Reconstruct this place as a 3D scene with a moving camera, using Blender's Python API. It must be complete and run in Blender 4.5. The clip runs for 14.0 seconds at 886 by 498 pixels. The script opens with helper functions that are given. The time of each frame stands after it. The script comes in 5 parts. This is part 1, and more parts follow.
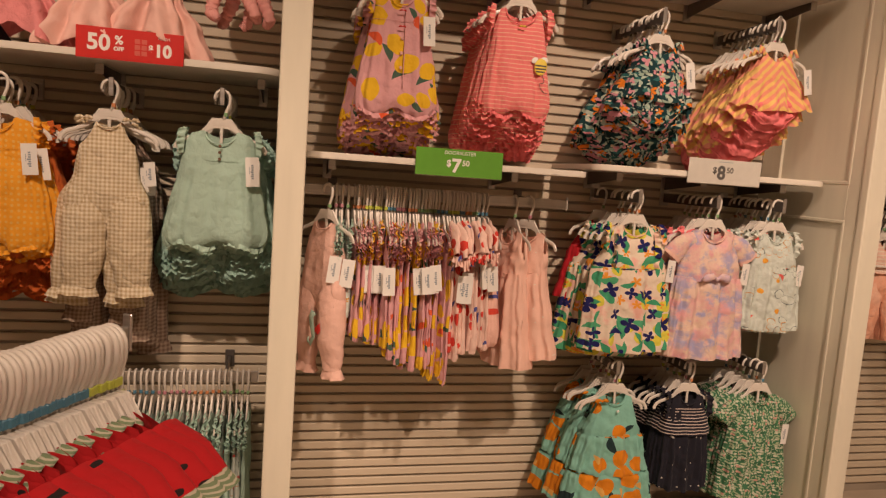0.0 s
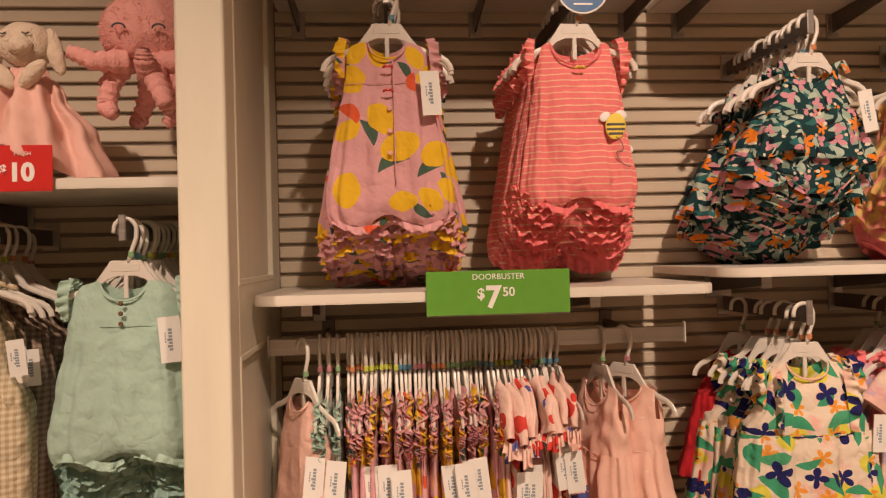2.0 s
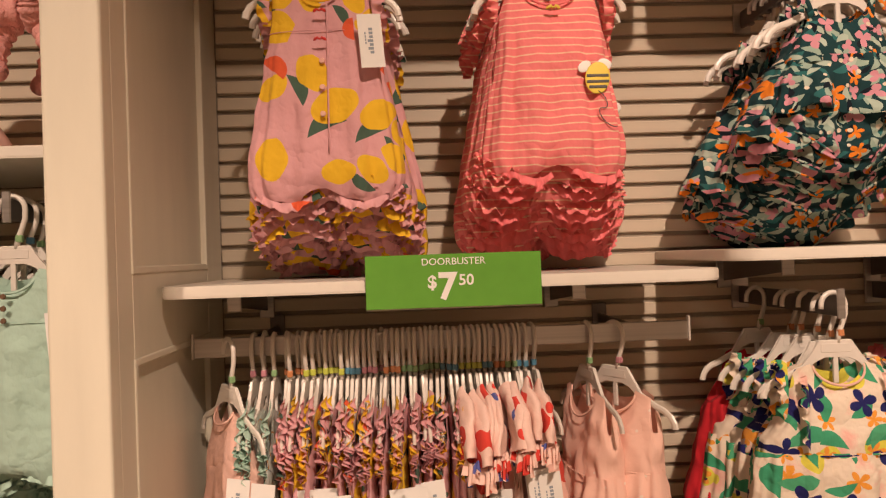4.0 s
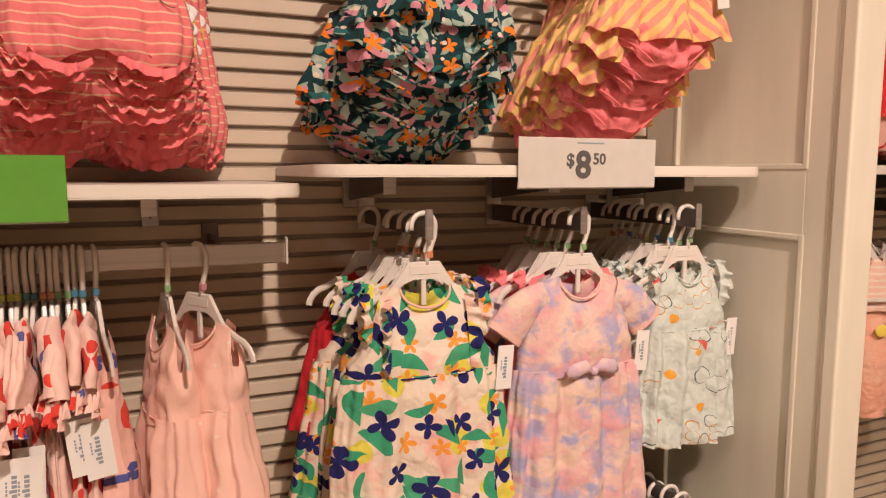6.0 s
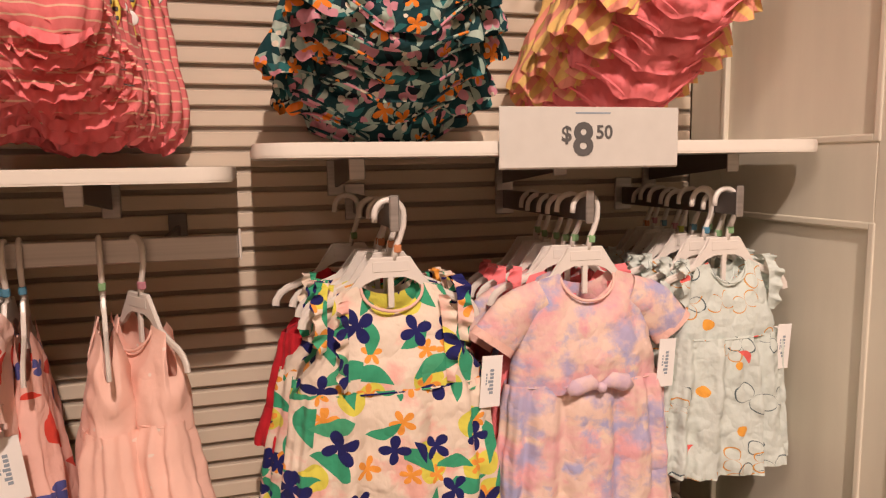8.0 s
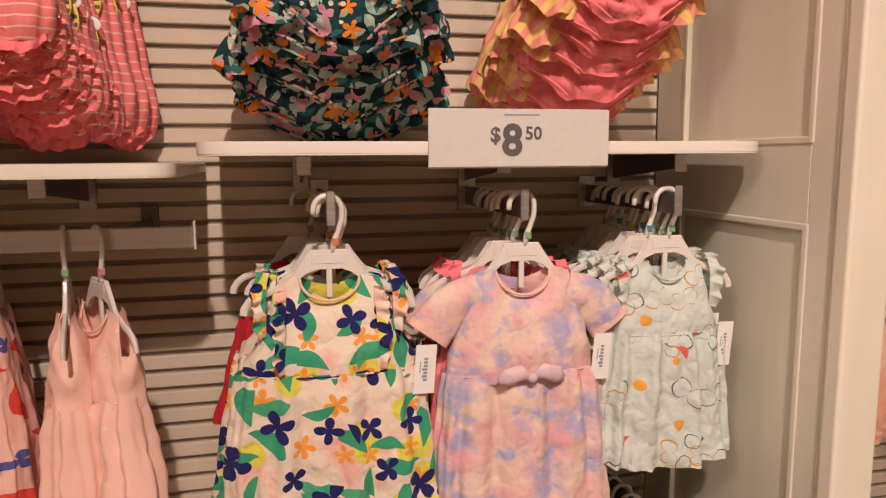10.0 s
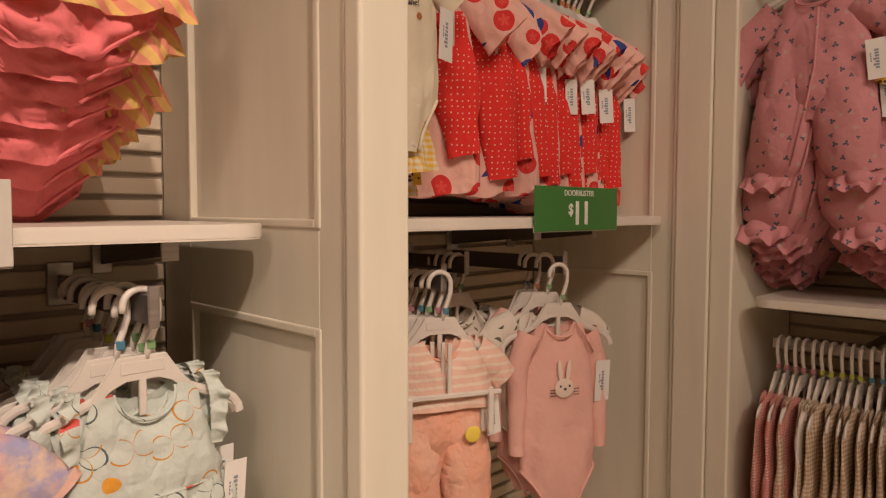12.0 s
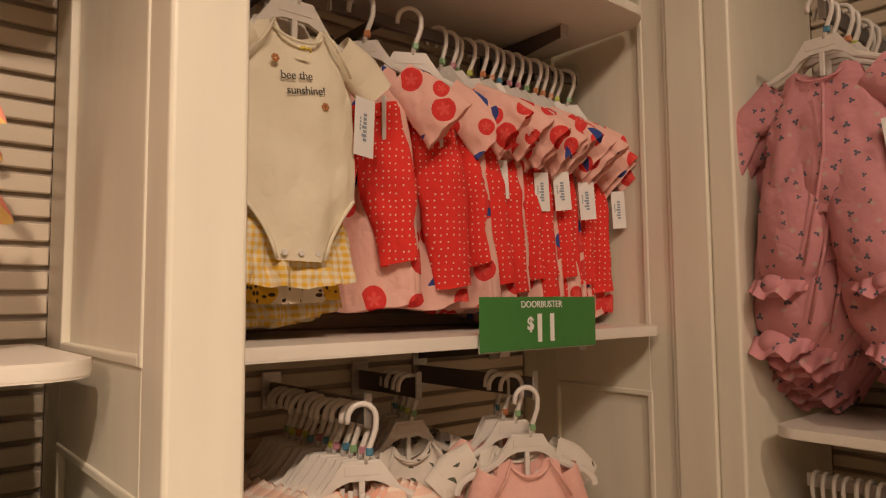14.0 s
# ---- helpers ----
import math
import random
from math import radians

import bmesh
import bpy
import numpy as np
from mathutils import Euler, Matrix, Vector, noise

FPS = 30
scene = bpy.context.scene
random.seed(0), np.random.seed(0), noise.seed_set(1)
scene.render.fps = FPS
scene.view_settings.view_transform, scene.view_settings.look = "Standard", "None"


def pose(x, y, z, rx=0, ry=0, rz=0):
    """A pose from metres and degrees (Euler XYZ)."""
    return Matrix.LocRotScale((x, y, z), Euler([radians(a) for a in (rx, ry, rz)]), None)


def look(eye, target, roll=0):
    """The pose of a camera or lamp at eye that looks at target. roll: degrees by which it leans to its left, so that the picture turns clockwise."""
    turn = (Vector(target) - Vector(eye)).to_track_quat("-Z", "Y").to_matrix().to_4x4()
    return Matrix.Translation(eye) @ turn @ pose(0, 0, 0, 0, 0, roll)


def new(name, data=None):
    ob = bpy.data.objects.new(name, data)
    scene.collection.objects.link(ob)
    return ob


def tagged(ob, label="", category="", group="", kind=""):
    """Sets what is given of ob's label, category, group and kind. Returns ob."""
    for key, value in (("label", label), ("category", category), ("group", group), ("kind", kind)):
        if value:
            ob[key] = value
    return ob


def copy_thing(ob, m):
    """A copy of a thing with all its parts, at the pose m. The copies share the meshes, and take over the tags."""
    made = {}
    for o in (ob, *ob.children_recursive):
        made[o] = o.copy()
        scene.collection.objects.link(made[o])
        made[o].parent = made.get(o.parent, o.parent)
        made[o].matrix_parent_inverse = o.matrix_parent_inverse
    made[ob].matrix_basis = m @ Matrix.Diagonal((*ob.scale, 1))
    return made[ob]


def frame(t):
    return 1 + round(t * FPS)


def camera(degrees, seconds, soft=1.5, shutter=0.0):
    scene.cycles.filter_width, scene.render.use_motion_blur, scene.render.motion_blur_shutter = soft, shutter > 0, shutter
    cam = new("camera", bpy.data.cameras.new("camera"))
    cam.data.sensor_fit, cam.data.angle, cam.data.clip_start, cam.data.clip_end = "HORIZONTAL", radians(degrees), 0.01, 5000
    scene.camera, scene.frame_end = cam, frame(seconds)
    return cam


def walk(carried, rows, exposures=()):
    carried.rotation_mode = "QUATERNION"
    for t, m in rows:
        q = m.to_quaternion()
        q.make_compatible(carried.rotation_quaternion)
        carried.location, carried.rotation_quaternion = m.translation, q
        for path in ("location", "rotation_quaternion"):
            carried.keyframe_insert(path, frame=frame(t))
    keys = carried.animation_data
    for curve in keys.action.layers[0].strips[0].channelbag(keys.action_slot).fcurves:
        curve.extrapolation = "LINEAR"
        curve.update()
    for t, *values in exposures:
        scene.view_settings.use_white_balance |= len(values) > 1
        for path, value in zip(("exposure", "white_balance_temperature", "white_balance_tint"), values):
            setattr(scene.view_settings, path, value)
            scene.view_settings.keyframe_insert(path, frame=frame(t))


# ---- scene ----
cam = camera(66.1, 14.0, soft=1.25)
METRES, EYE, TILT, LEAN, TURN = 3.0, 1.5, 0.0, 0.0, -13.3
ROWS = [
    (0.0, 0.0, 0.0, 0.0, 0.45, -6.32, -4.1),
    (0.5, 0.0134, 0.0897, 0.0104, 0.1, -5.96, -1.44),
    (1.0, 0.0395, 0.1712, 0.0154, 2.68, -4.75, 1.16),
    (1.5, 0.0615, 0.244, 0.0259, 7.09, -3.2, -0.22),
    (2.0, 0.0484, 0.3126, 0.0414, 8.73, 0.51, 1.45),
    (4.5, 0.1342, 0.412, 0.0274, 8.59, -2.68, 2.43),
    (5.0, 0.1674, 0.4185, 0.0222, -0.29, -4.98, 1.24),
    (5.5, 0.1804, 0.4292, 0.0201, -6.06, -6.07, 0.28),
    (6.0, 0.187, 0.4654, 0.021, -9.73, -6.36, -0.06),
    (6.5, 0.1962, 0.5071, 0.0211, -11.13, -6.59, -0.04),
    (7.0, 0.2086, 0.5255, 0.0185, -9.67, -6.95, 0.57),
    (7.5, 0.2444, 0.5305, 0.0205, -4.62, -7.61, 1.08),
    (10.0, 0.316, 0.5029, 0.0167, 0.44, -7.6, 0.37),
    (10.5, 0.35, 0.5171, 0.0135, -12.43, -7.94, -1.1),
    (11.0, 0.3785, 0.5604, 0.0223, -21.78, -7.05, -1.63),
    (11.5, 0.3983, 0.5906, 0.029, -28.08, -4.37, -1.06),
    (12.0, 0.4121, 0.607, 0.0328, -31.64, -3.28, -0.1),
    (12.5, 0.4488, 0.6194, 0.0399, -32.79, -1.02, 0.71),
    (13.0, 0.4826, 0.631, 0.0446, -33.29, 0.34, 0.82),
    (13.5, 0.5041, 0.6351, 0.0516, -30.09, 3.25, 0.74),
    (14.0, 0.5152, 0.6314, 0.048, -26.89, 4.35, 0.5),
]
PATH_ROWS = [(t, pose(0, 0, EYE, TILT, LEAN, TURN) @ pose(METRES * x, METRES * y, METRES * z, 90 + pitch, roll, yaw)) for t, x, y, z, yaw, pitch, roll in ROWS]
PATH_ROWS += [(2.2, look((0.375, 0.930, 1.626), (0.510, 2.923, 1.721), -2.1)),
         (4.3, look((0.609, 1.134, 1.583), (0.688, 3.132, 1.555), -1.9)),
         (7.7, look((1.098, 1.370, 1.543), (1.675, 3.269, 1.298), -1.1)),
         (9.8, look((1.248, 1.242, 1.544), (1.648, 3.181, 1.260), 0.1))]
PATH_ROWS.sort(key=lambda k: k[0])
walk(cam, PATH_ROWS, [(0.0, -0.20, 6550, 10), (0.6, -0.04, 6400, 10), (2.0, 0.0, 6450, 10), (4.5, 0.12, 6250, 10), (5.0, 0.12, 6100, 10), (6.5, 0.27, 5750, 10), (10.0, 0.10, 5650, 10), (10.5, -0.10, 5550, 10), (11.0, -0.15, 5700, 9), (12.0, -0.17, 5950, 7), (14.0, -0.06, 6150, 4)])

# ---- light: warm ceiling spots that wash the wall, and added fill spots at the side and behind ----
world = bpy.data.worlds.new("world")
scene.world = world
world.use_nodes = True
world.node_tree.nodes["Background"].inputs[0].default_value = (1.0, 0.68, 0.52, 1)
world.node_tree.nodes["Background"].inputs[1].default_value = 0.05


def spot(x, y, z, target, watts, angle=70, radius=0.045, color=(1.0, 0.72, 0.545)):
    lamp = bpy.data.lights.new("ceiling_spot", "SPOT")
    lamp.energy, lamp.spot_size, lamp.spot_blend = watts, radians(angle), 0.9
    lamp.shadow_soft_size, lamp.color = radius, color
    ob = new("ceiling_spot", lamp)
    ob.matrix_world = look((x, y, z), target)


KEY = 410
for sx, tx, k, cone in ((-0.75, -0.85, 1.12, 50), (1.15, 1.25, 1.15, 54), (2.05, 2.95, 0.38, 60)):
    spot(sx, -0.35, 3.85, (tx, 2.7, 0.72), KEY * k, cone, 0.05)
# added broad fills, no known fixture: brighten the left-facing panels and bay D
for sx, aim, k, cone in ((-0.9, (2.5, 2.5, 1.8), 0.46, 40), (0.6, (3.6, 2.1, 1.5), 0.36, 44)):
    spot(sx, -0.35, 3.85, aim, KEY * k, cone, 0.40)
# added unseen downward fills behind the camera, to lift the shadows
for sx, sy in ((-0.5, -2.2), (2.4, -2.2), (0.9, -0.9)):
    spot(sx, sy, 3.85, (sx, sy + 0.3, 0), KEY * 0.85, 110, 0.08)

# ---- materials ----


class Nodes:
    """A material's node tree with short calls."""

    def __init__(self, name, rough=0.8):
        self.m = bpy.data.materials.new(name)
        self.m.use_nodes = True
        self.t = self.m.node_tree
        self.p = self.t.nodes["Principled BSDF"]
        self.p.inputs["Roughness"].default_value = rough

    def add(self, kind, *ins, **props):
        n = self.t.nodes.new(kind)
        if "operation" in props:
            n.operation = props["operation"]
        if "data_type" in props:
            n.data_type, n.blend_type = props["data_type"], props["blend_type"]
        if "feature" in props:
            n.voronoi_dimensions, n.feature = props["voronoi_dimensions"], props["feature"]
        for k, v in enumerate(ins):
            self.put(n.inputs[k], v)
        return n

    def put(self, sock, v):
        if isinstance(v, bpy.types.NodeSocket):
            self.t.links.new(v, sock)
        elif v is not None:
            sock.default_value = v

    def math(self, op, a, b=0.0, c=0.0):
        return self.add("ShaderNodeMath", a, b, c, operation=op).outputs[0]

    def vmath(self, op, a, b=(0, 0, 0)):
        return self.add("ShaderNodeVectorMath", a, b, operation=op).outputs[0]

    def mix(self, fac, a, b, blend="MIX"):
        n = self.add("ShaderNodeMix", data_type="RGBA", blend_type=blend)
        self.put(n.inputs["Factor"], fac)
        self.put(n.inputs["A"], a)
        self.put(n.inputs["B"], b)
        return n.outputs["Result"]

    def noise(self, vec, scale, detail=3.0, rough=0.5):
        n = self.add("ShaderNodeTexNoise")
        self.put(n.inputs["Vector"], vec)
        n.inputs["Scale"].default_value, n.inputs["Detail"].default_value, n.inputs["Roughness"].default_value = scale, detail, rough
        return n.outputs["Fac"]

    def ramp(self, v, lo, hi):
        n = self.add("ShaderNodeMapRange", v, lo, hi, 0.0, 1.0)
        return n.outputs[0]

    def bump(self, height, strength, distance):
        n = self.add("ShaderNodeBump")
        n.inputs["Strength"].default_value, n.inputs["Distance"].default_value = strength, distance
        self.put(n.inputs["Height"], height)
        self.put(self.p.inputs["Normal"], n.outputs[0])

    def color(self, c):
        self.put(self.p.inputs["Base Color"], c)


def rgb(c):
    return (*c, 1)


def surface(name, base, rough=0.5, vary=0.12, scale=6.0, grain=120.0, bump=0.1, metal=0.0, streak=None):
    g = Nodes(name, rough)
    co = g.add("ShaderNodeTexCoord").outputs["Object"]
    vec = g.vmath("MULTIPLY", co, streak) if streak else co
    big = g.noise(vec, scale, 4.0)
    fine = g.noise(vec, grain, 2.0)
    dark = tuple(c * (1 - vary) for c in base)
    lite = tuple(min(1, c * (1 + vary * 0.5)) for c in base)
    col = g.mix(g.ramp(big, 0.3, 0.7), rgb(dark), rgb(lite))
    col = g.mix(g.math("MULTIPLY", fine, 0.12), col, rgb(tuple(c * 0.75 for c in base)))
    g.color(col)
    g.p.inputs["Metallic"].default_value = metal
    g.put(g.p.inputs["Roughness"], g.math("ADD", g.math("MULTIPLY", big, 0.2), rough - 0.1))
    g.bump(fine, bump, 0.001)
    return g.m


def fabric(name, base, *layers, rough=0.88, wrinkle=1.0, knit=True, metal=0.0, fold_size=42.0):
    """Cloth with printed layers; all sizes in metres."""
    g = Nodes(name, rough)
    co = g.add("ShaderNodeTexCoord").outputs["Object"]
    sep = g.add("ShaderNodeSeparateXYZ", co).outputs
    rnd = g.add("ShaderNodeObjectInfo").outputs["Random"]
    px = g.math("ADD", g.math("ADD", sep[0], g.math("MULTIPLY", sep[1], 0.2)), g.math("MULTIPLY", rnd, 3.0))
    pz = g.math("ADD", sep[2], g.math("MULTIPLY", rnd, 1.7))
    p = g.add("ShaderNodeCombineXYZ", px, pz, 0.0).outputs[0]
    wob = g.noise(co, 9.0, 2.0)
    col = rgb(base)
    for kind, *a in layers:
        if kind == "stripe":
            period, duty, c, ang = a
            ca, sa = math.cos(radians(ang)), math.sin(radians(ang))
            u = g.math("ADD", g.math("MULTIPLY", sep[0], ca), g.math("MULTIPLY", sep[2], sa))
            u = g.math("ADD", u, g.math("MULTIPLY", wob, 0.012))
            mask = g.math("LESS_THAN", g.math("FRACT", g.math("DIVIDE", u, period)), duty)
        elif kind == "chevron":
            period, duty, c = a
            u = g.math("ADD", sep[2], g.math("ABSOLUTE", g.math("ADD", sep[0], -0.02)))
            mask = g.math("LESS_THAN", g.math("FRACT", g.math("DIVIDE", u, period)), duty)
        elif kind == "check":
            period, c = a
            ux = g.math("LESS_THAN", g.math("FRACT", g.math("DIVIDE", px, period)), 0.5)
            uz = g.math("LESS_THAN", g.math("FRACT", g.math("DIVIDE", pz, period)), 0.5)
            mask = g.math("MULTIPLY", g.math("ADD", ux, uz), 0.5)
        elif kind == "dye":
            scale, lo, hi, off, c = a
            v = g.vmath("ADD", p, (off, off * 0.7, 0))
            mask = g.ramp(g.noise(v, scale, 5.0, 0.6), lo, hi)
        else:
            cells, size, prob, off, c = a
            v = g.vmath("ADD", p, (off, off * 1.3, 0))
            vo = g.add("ShaderNodeTexVoronoi", voronoi_dimensions="2D", feature="F1")
            g.put(vo.inputs["Vector"], v)
            vo.inputs["Scale"].default_value = cells
            vo.inputs["Randomness"].default_value = 0.25 if kind == "polka" else 0.62
            loc = g.vmath("SUBTRACT", v, vo.outputs["Position"])
            ls = g.add("ShaderNodeSeparateXYZ", loc).outputs
            rc = g.add("ShaderNodeSeparateXYZ", vo.outputs["Color"]).outputs
            r = g.add("ShaderNodeVectorMath", loc, operation="LENGTH").outputs["Value"]
            th = g.math("ADD", g.math("ARCTAN2", ls[1], ls[0]), g.math("MULTIPLY", rc[0], 6.283))
            sz = g.math("MULTIPLY", g.math("ADD", g.math("MULTIPLY", rc[1], 0.5), 0.75), size)
            lx, ly = g.math("MULTIPLY", r, g.math("COSINE", th)), g.math("MULTIPLY", r, g.math("SINE", th))
            if kind in ("dot", "polka"):
                rr = g.math("ADD", r, g.math("MULTIPLY", g.math("ADD", wob, -0.5), size * 0.4 if kind == "dot" else 0.0))
                mask = g.math("LESS_THAN", rr, sz if kind == "dot" else size)
            elif kind == "leaf":
                bend = g.math("ADD", ly, g.math("MULTIPLY", g.math("MULTIPLY", lx, lx), 0.35 / size))
                q = g.math("ADD", g.math("POWER", g.math("DIVIDE", lx, sz), 2.0), g.math("ABSOLUTE", g.math("DIVIDE", bend, g.math("MULTIPLY", sz, 0.36))))
                mask = g.math("LESS_THAN", q, 1.0)
            elif kind == "lemon":
                tip = g.math("POWER", g.math("ABSOLUTE", g.math("COSINE", th)), 5.0)
                mask = g.math("LESS_THAN", r, g.math("MULTIPLY", sz, g.math("ADD", g.math("MULTIPLY", tip, 0.34), g.math("ADD", 0.82, g.math("MULTIPLY", wob, 0.2)))))
            elif kind == "half":
                mask = g.math("MULTIPLY", g.math("LESS_THAN", r, sz), g.math("GREATER_THAN", ly, 0.0))
            elif kind == "curl":
                q = g.math("ABSOLUTE", g.math("SUBTRACT", r, g.math("MULTIPLY", sz, g.math("ABSOLUTE", g.math("COSINE", th)))))
                mask = g.math("LESS_THAN", q, 0.0013)
            else:
                n = int(kind[5:])
                rad = g.math("MULTIPLY", sz, g.math("ADD", g.math("MULTIPLY", g.math("ABSOLUTE", g.math("COSINE", g.math("MULTIPLY", th, n / 2))), 0.78), 0.22))
                mask = g.math("LESS_THAN", r, rad)
            mask = g.math("MULTIPLY", mask, g.math("LESS_THAN", rc[2], prob))
        col = g.mix(mask, col, rgb(c))
    shade = g.noise(co, 14.0, 4.0)
    col = g.mix(g.math("MULTIPLY", g.ramp(shade, 0.35, 0.75), 0.16), col, g.mix(1.0, col, (0.62, 0.55, 0.55, 1), "MULTIPLY"))
    g.color(col)
    g.p.inputs["Sheen Weight"].default_value = 0.05
    g.p.inputs["Specular IOR Level"].default_value = 0.25
    weave = g.noise(co, 900.0 if knit else 500.0, 1.0)
    fold = g.noise(g.vmath("MULTIPLY", co, (1.0, 1.0, 0.7)), fold_size, 3.0, 0.5)
    crease = g.math("ABSOLUTE", g.math("ADD", g.noise(g.vmath("ADD", co, (3.1, 1.7, 0.4)), fold_size * 0.55, 2.0, 0.45), -0.5))
    relief = g.math("ADD", g.math("MULTIPLY", fold, wrinkle * 0.5), g.math("MULTIPLY", crease, wrinkle * 1.3))
    g.bump(g.math("ADD", g.math("MULTIPLY", weave, 0.025), relief), 0.9, 0.008)
    thin = g.add("ShaderNodeBsdfTranslucent", col)
    both = g.add("ShaderNodeMixShader", 0.15, g.p.outputs[0], thin.outputs[0])
    g.t.links.new(both.outputs[0], g.t.nodes["Material Output"].inputs["Surface"])
    return g.m


def plastic(name, base, rough=0.35, spec=0.5):
    g = Nodes(name, rough)
    co = g.add("ShaderNodeTexCoord").outputs["Object"]
    g.color(g.mix(g.noise(co, 30.0, 3.0), rgb(base), rgb(tuple(c * 0.86 for c in base))))
    g.p.inputs["Specular IOR Level"].default_value = spec
    g.bump(g.noise(co, 250.0, 2.0), 0.05, 0.001)
    return g.m


PAINT = surface("cream_paint", (0.73, 0.685, 0.555), 0.42, 0.06, 3.0, 160.0, 0.08, streak=(6, 6, 1))
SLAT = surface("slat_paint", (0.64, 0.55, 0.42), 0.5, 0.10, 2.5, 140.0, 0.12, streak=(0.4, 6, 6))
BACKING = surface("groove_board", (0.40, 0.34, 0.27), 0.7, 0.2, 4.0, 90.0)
SHELF = surface("shelf_laminate", (0.74, 0.69, 0.60), 0.38, 0.05, 3.0, 120.0, 0.05)
FLOOR = surface("floor_carpet", (0.46, 0.375, 0.285), 0.95, 0.2, 3.0, 260.0, 0.5)
WALLW = surface("wall_paint", (0.72, 0.66, 0.57), 0.7, 0.06, 2.0, 120.0)
STEEL = surface("brushed_steel", (0.52, 0.49, 0.46), 0.36, 0.15, 8.0, 200.0, 0.1, 0.85, streak=(0.3, 4, 20))
DARKSTEEL = surface("dark_steel", (0.16, 0.145, 0.135), 0.42, 0.15, 8.0, 200.0, 0.1, 0.6)
HANGER = plastic("hanger_plastic", (0.72, 0.67, 0.60), 0.32)
CLIPS = [plastic("clip_" + n, c, 0.35) for n, c in (("orange", (0.55, 0.22, 0.09)), ("green", (0.22, 0.38, 0.18)), ("blue", (0.08, 0.22, 0.32)), ("lime", (0.5, 0.55, 0.08)), ("rose", (0.5, 0.22, 0.26)))]
CARD = surface("tag_card", (0.78, 0.76, 0.72), 0.6, 0.04, 20.0, 300.0, 0.05)
INK = surface("tag_ink", (0.26, 0.31, 0.36), 0.7, 0.1, 20.0)
INKGREY = surface("sign_ink", (0.09, 0.085, 0.08), 0.6, 0.1, 20.0)
WHITEINK = surface("white_ink", (0.82, 0.80, 0.76), 0.5, 0.03, 20.0)
SIGNGREEN = plastic("sign_green", (0.13, 0.36, 0.045), 0.22)
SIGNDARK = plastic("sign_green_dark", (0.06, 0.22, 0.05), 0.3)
SIGNWHITE = plastic("sign_white", (0.60, 0.57, 0.51), 0.4)
SIGNRED = plastic("sign_red", (0.62, 0.03, 0.025), 0.3)
SIGNPALE = plastic("sign_pale_red", (0.66, 0.14, 0.11), 0.3)
SIGNBLUE = plastic("sign_blue", (0.05, 0.16, 0.38), 0.3)
YELLOWINK = surface("yellow_ink", (0.80, 0.62, 0.08), 0.6, 0.05, 20.0)

GREEN, LEAFG, NAVY = (0.05, 0.38, 0.17), (0.10, 0.20, 0.12), (0.018, 0.02, 0.13)
LEMON = fabric("lemon_print", (0.76, 0.41, 0.43), ("leaf", 12, 0.033, 0.4, 0.022, (0.08, 0.14, 0.10)), ("lemon", 12, 0.030, 0.66, 0.0, (0.88, 0.55, 0.03)), ("half", 9, 0.022, 0.3, 3.1, (0.80, 0.13, 0.05)))
LAVENDER = fabric("lavender_jersey", (0.66, 0.50, 0.60), ("dye", 30, 0.45, 0.62, 0.0, (0.80, 0.60, 0.58)), wrinkle=0.5)
LILAC = fabric("lilac_cotton", (0.76, 0.41, 0.43), wrinkle=0.6)
LEMONRED = fabric("peony_print", (0.92, 0.66, 0.57), ("dot", 17, 0.020, 0.55, 0.0, (0.75, 0.07, 0.05)), ("leaf", 15, 0.020, 0.35, 1.1, (0.12, 0.14, 0.42)))
CORAL = fabric("coral_stripe", (0.90, 0.245, 0.245), ("stripe", 0.0150, 0.17, (0.93, 0.60, 0.42), 90), wrinkle=1.0)
CORALP = fabric("coral_plain", (0.88, 0.225, 0.235), wrinkle=1.3)
CARROT = fabric("carrot_print", (0.90, 0.56, 0.47), ("leaf", 9.5, 0.040, 0.8, 0.0, (0.76, 0.08, 0.05)), ("petal3", 9.5, 0.018, 0.7, 4.1, (0.10, 0.11, 0.36)), wrinkle=0.8)
TEALFLO = fabric("dark_floral", (0.010, 0.046, 0.052), ("leaf", 33, 0.018, 0.8, 0.0, (0.34, 0.46, 0.38)), ("leaf", 29, 0.016, 0.6, 5.3, (0.03, 0.15, 0.15)), ("leaf", 35, 0.015, 0.5, 6.9, (0.46, 0.56, 0.47)), ("petal3", 27, 0.016, 0.5, 2.7, (0.66, 0.30, 0.36)), ("petal5", 23, 0.017, 0.36, 9.2, (0.85, 0.25, 0.02)), ("leaf", 30, 0.012, 0.5, 1.9, (0.006, 0.012, 0.02)), ("dot", 44, 0.004, 0.3, 4.4, (0.74, 0.66, 0.52)), wrinkle=1.3)
CHEV = fabric("chevron_stripe", (0.84, 0.33, 0.23), ("chevron", 0.036, 0.48, (0.85, 0.57, 0.19)), wrinkle=1.0)
FLORAL = fabric("bold_floral", (0.84, 0.72, 0.58), ("dye", 12, 0.5, 0.62, 2.0, (0.86, 0.50, 0.42)), ("dot", 15, 0.020, 0.55, 7.0, (0.76, 0.70, 0.09)), ("petal5", 14, 0.021, 0.5, 1.7, (0.86, 0.36, 0.05)), ("leaf", 15, 0.036, 0.85, 0.0, (0.06, 0.36, 0.19)), ("leaf", 13, 0.032, 0.5, 6.1, (0.09, 0.42, 0.22)), ("petal4", 12.5, 0.029, 0.75, 3.3, NAVY), ("leaf", 11, 0.028, 0.35, 8.8, NAVY), wrinkle=1.2)
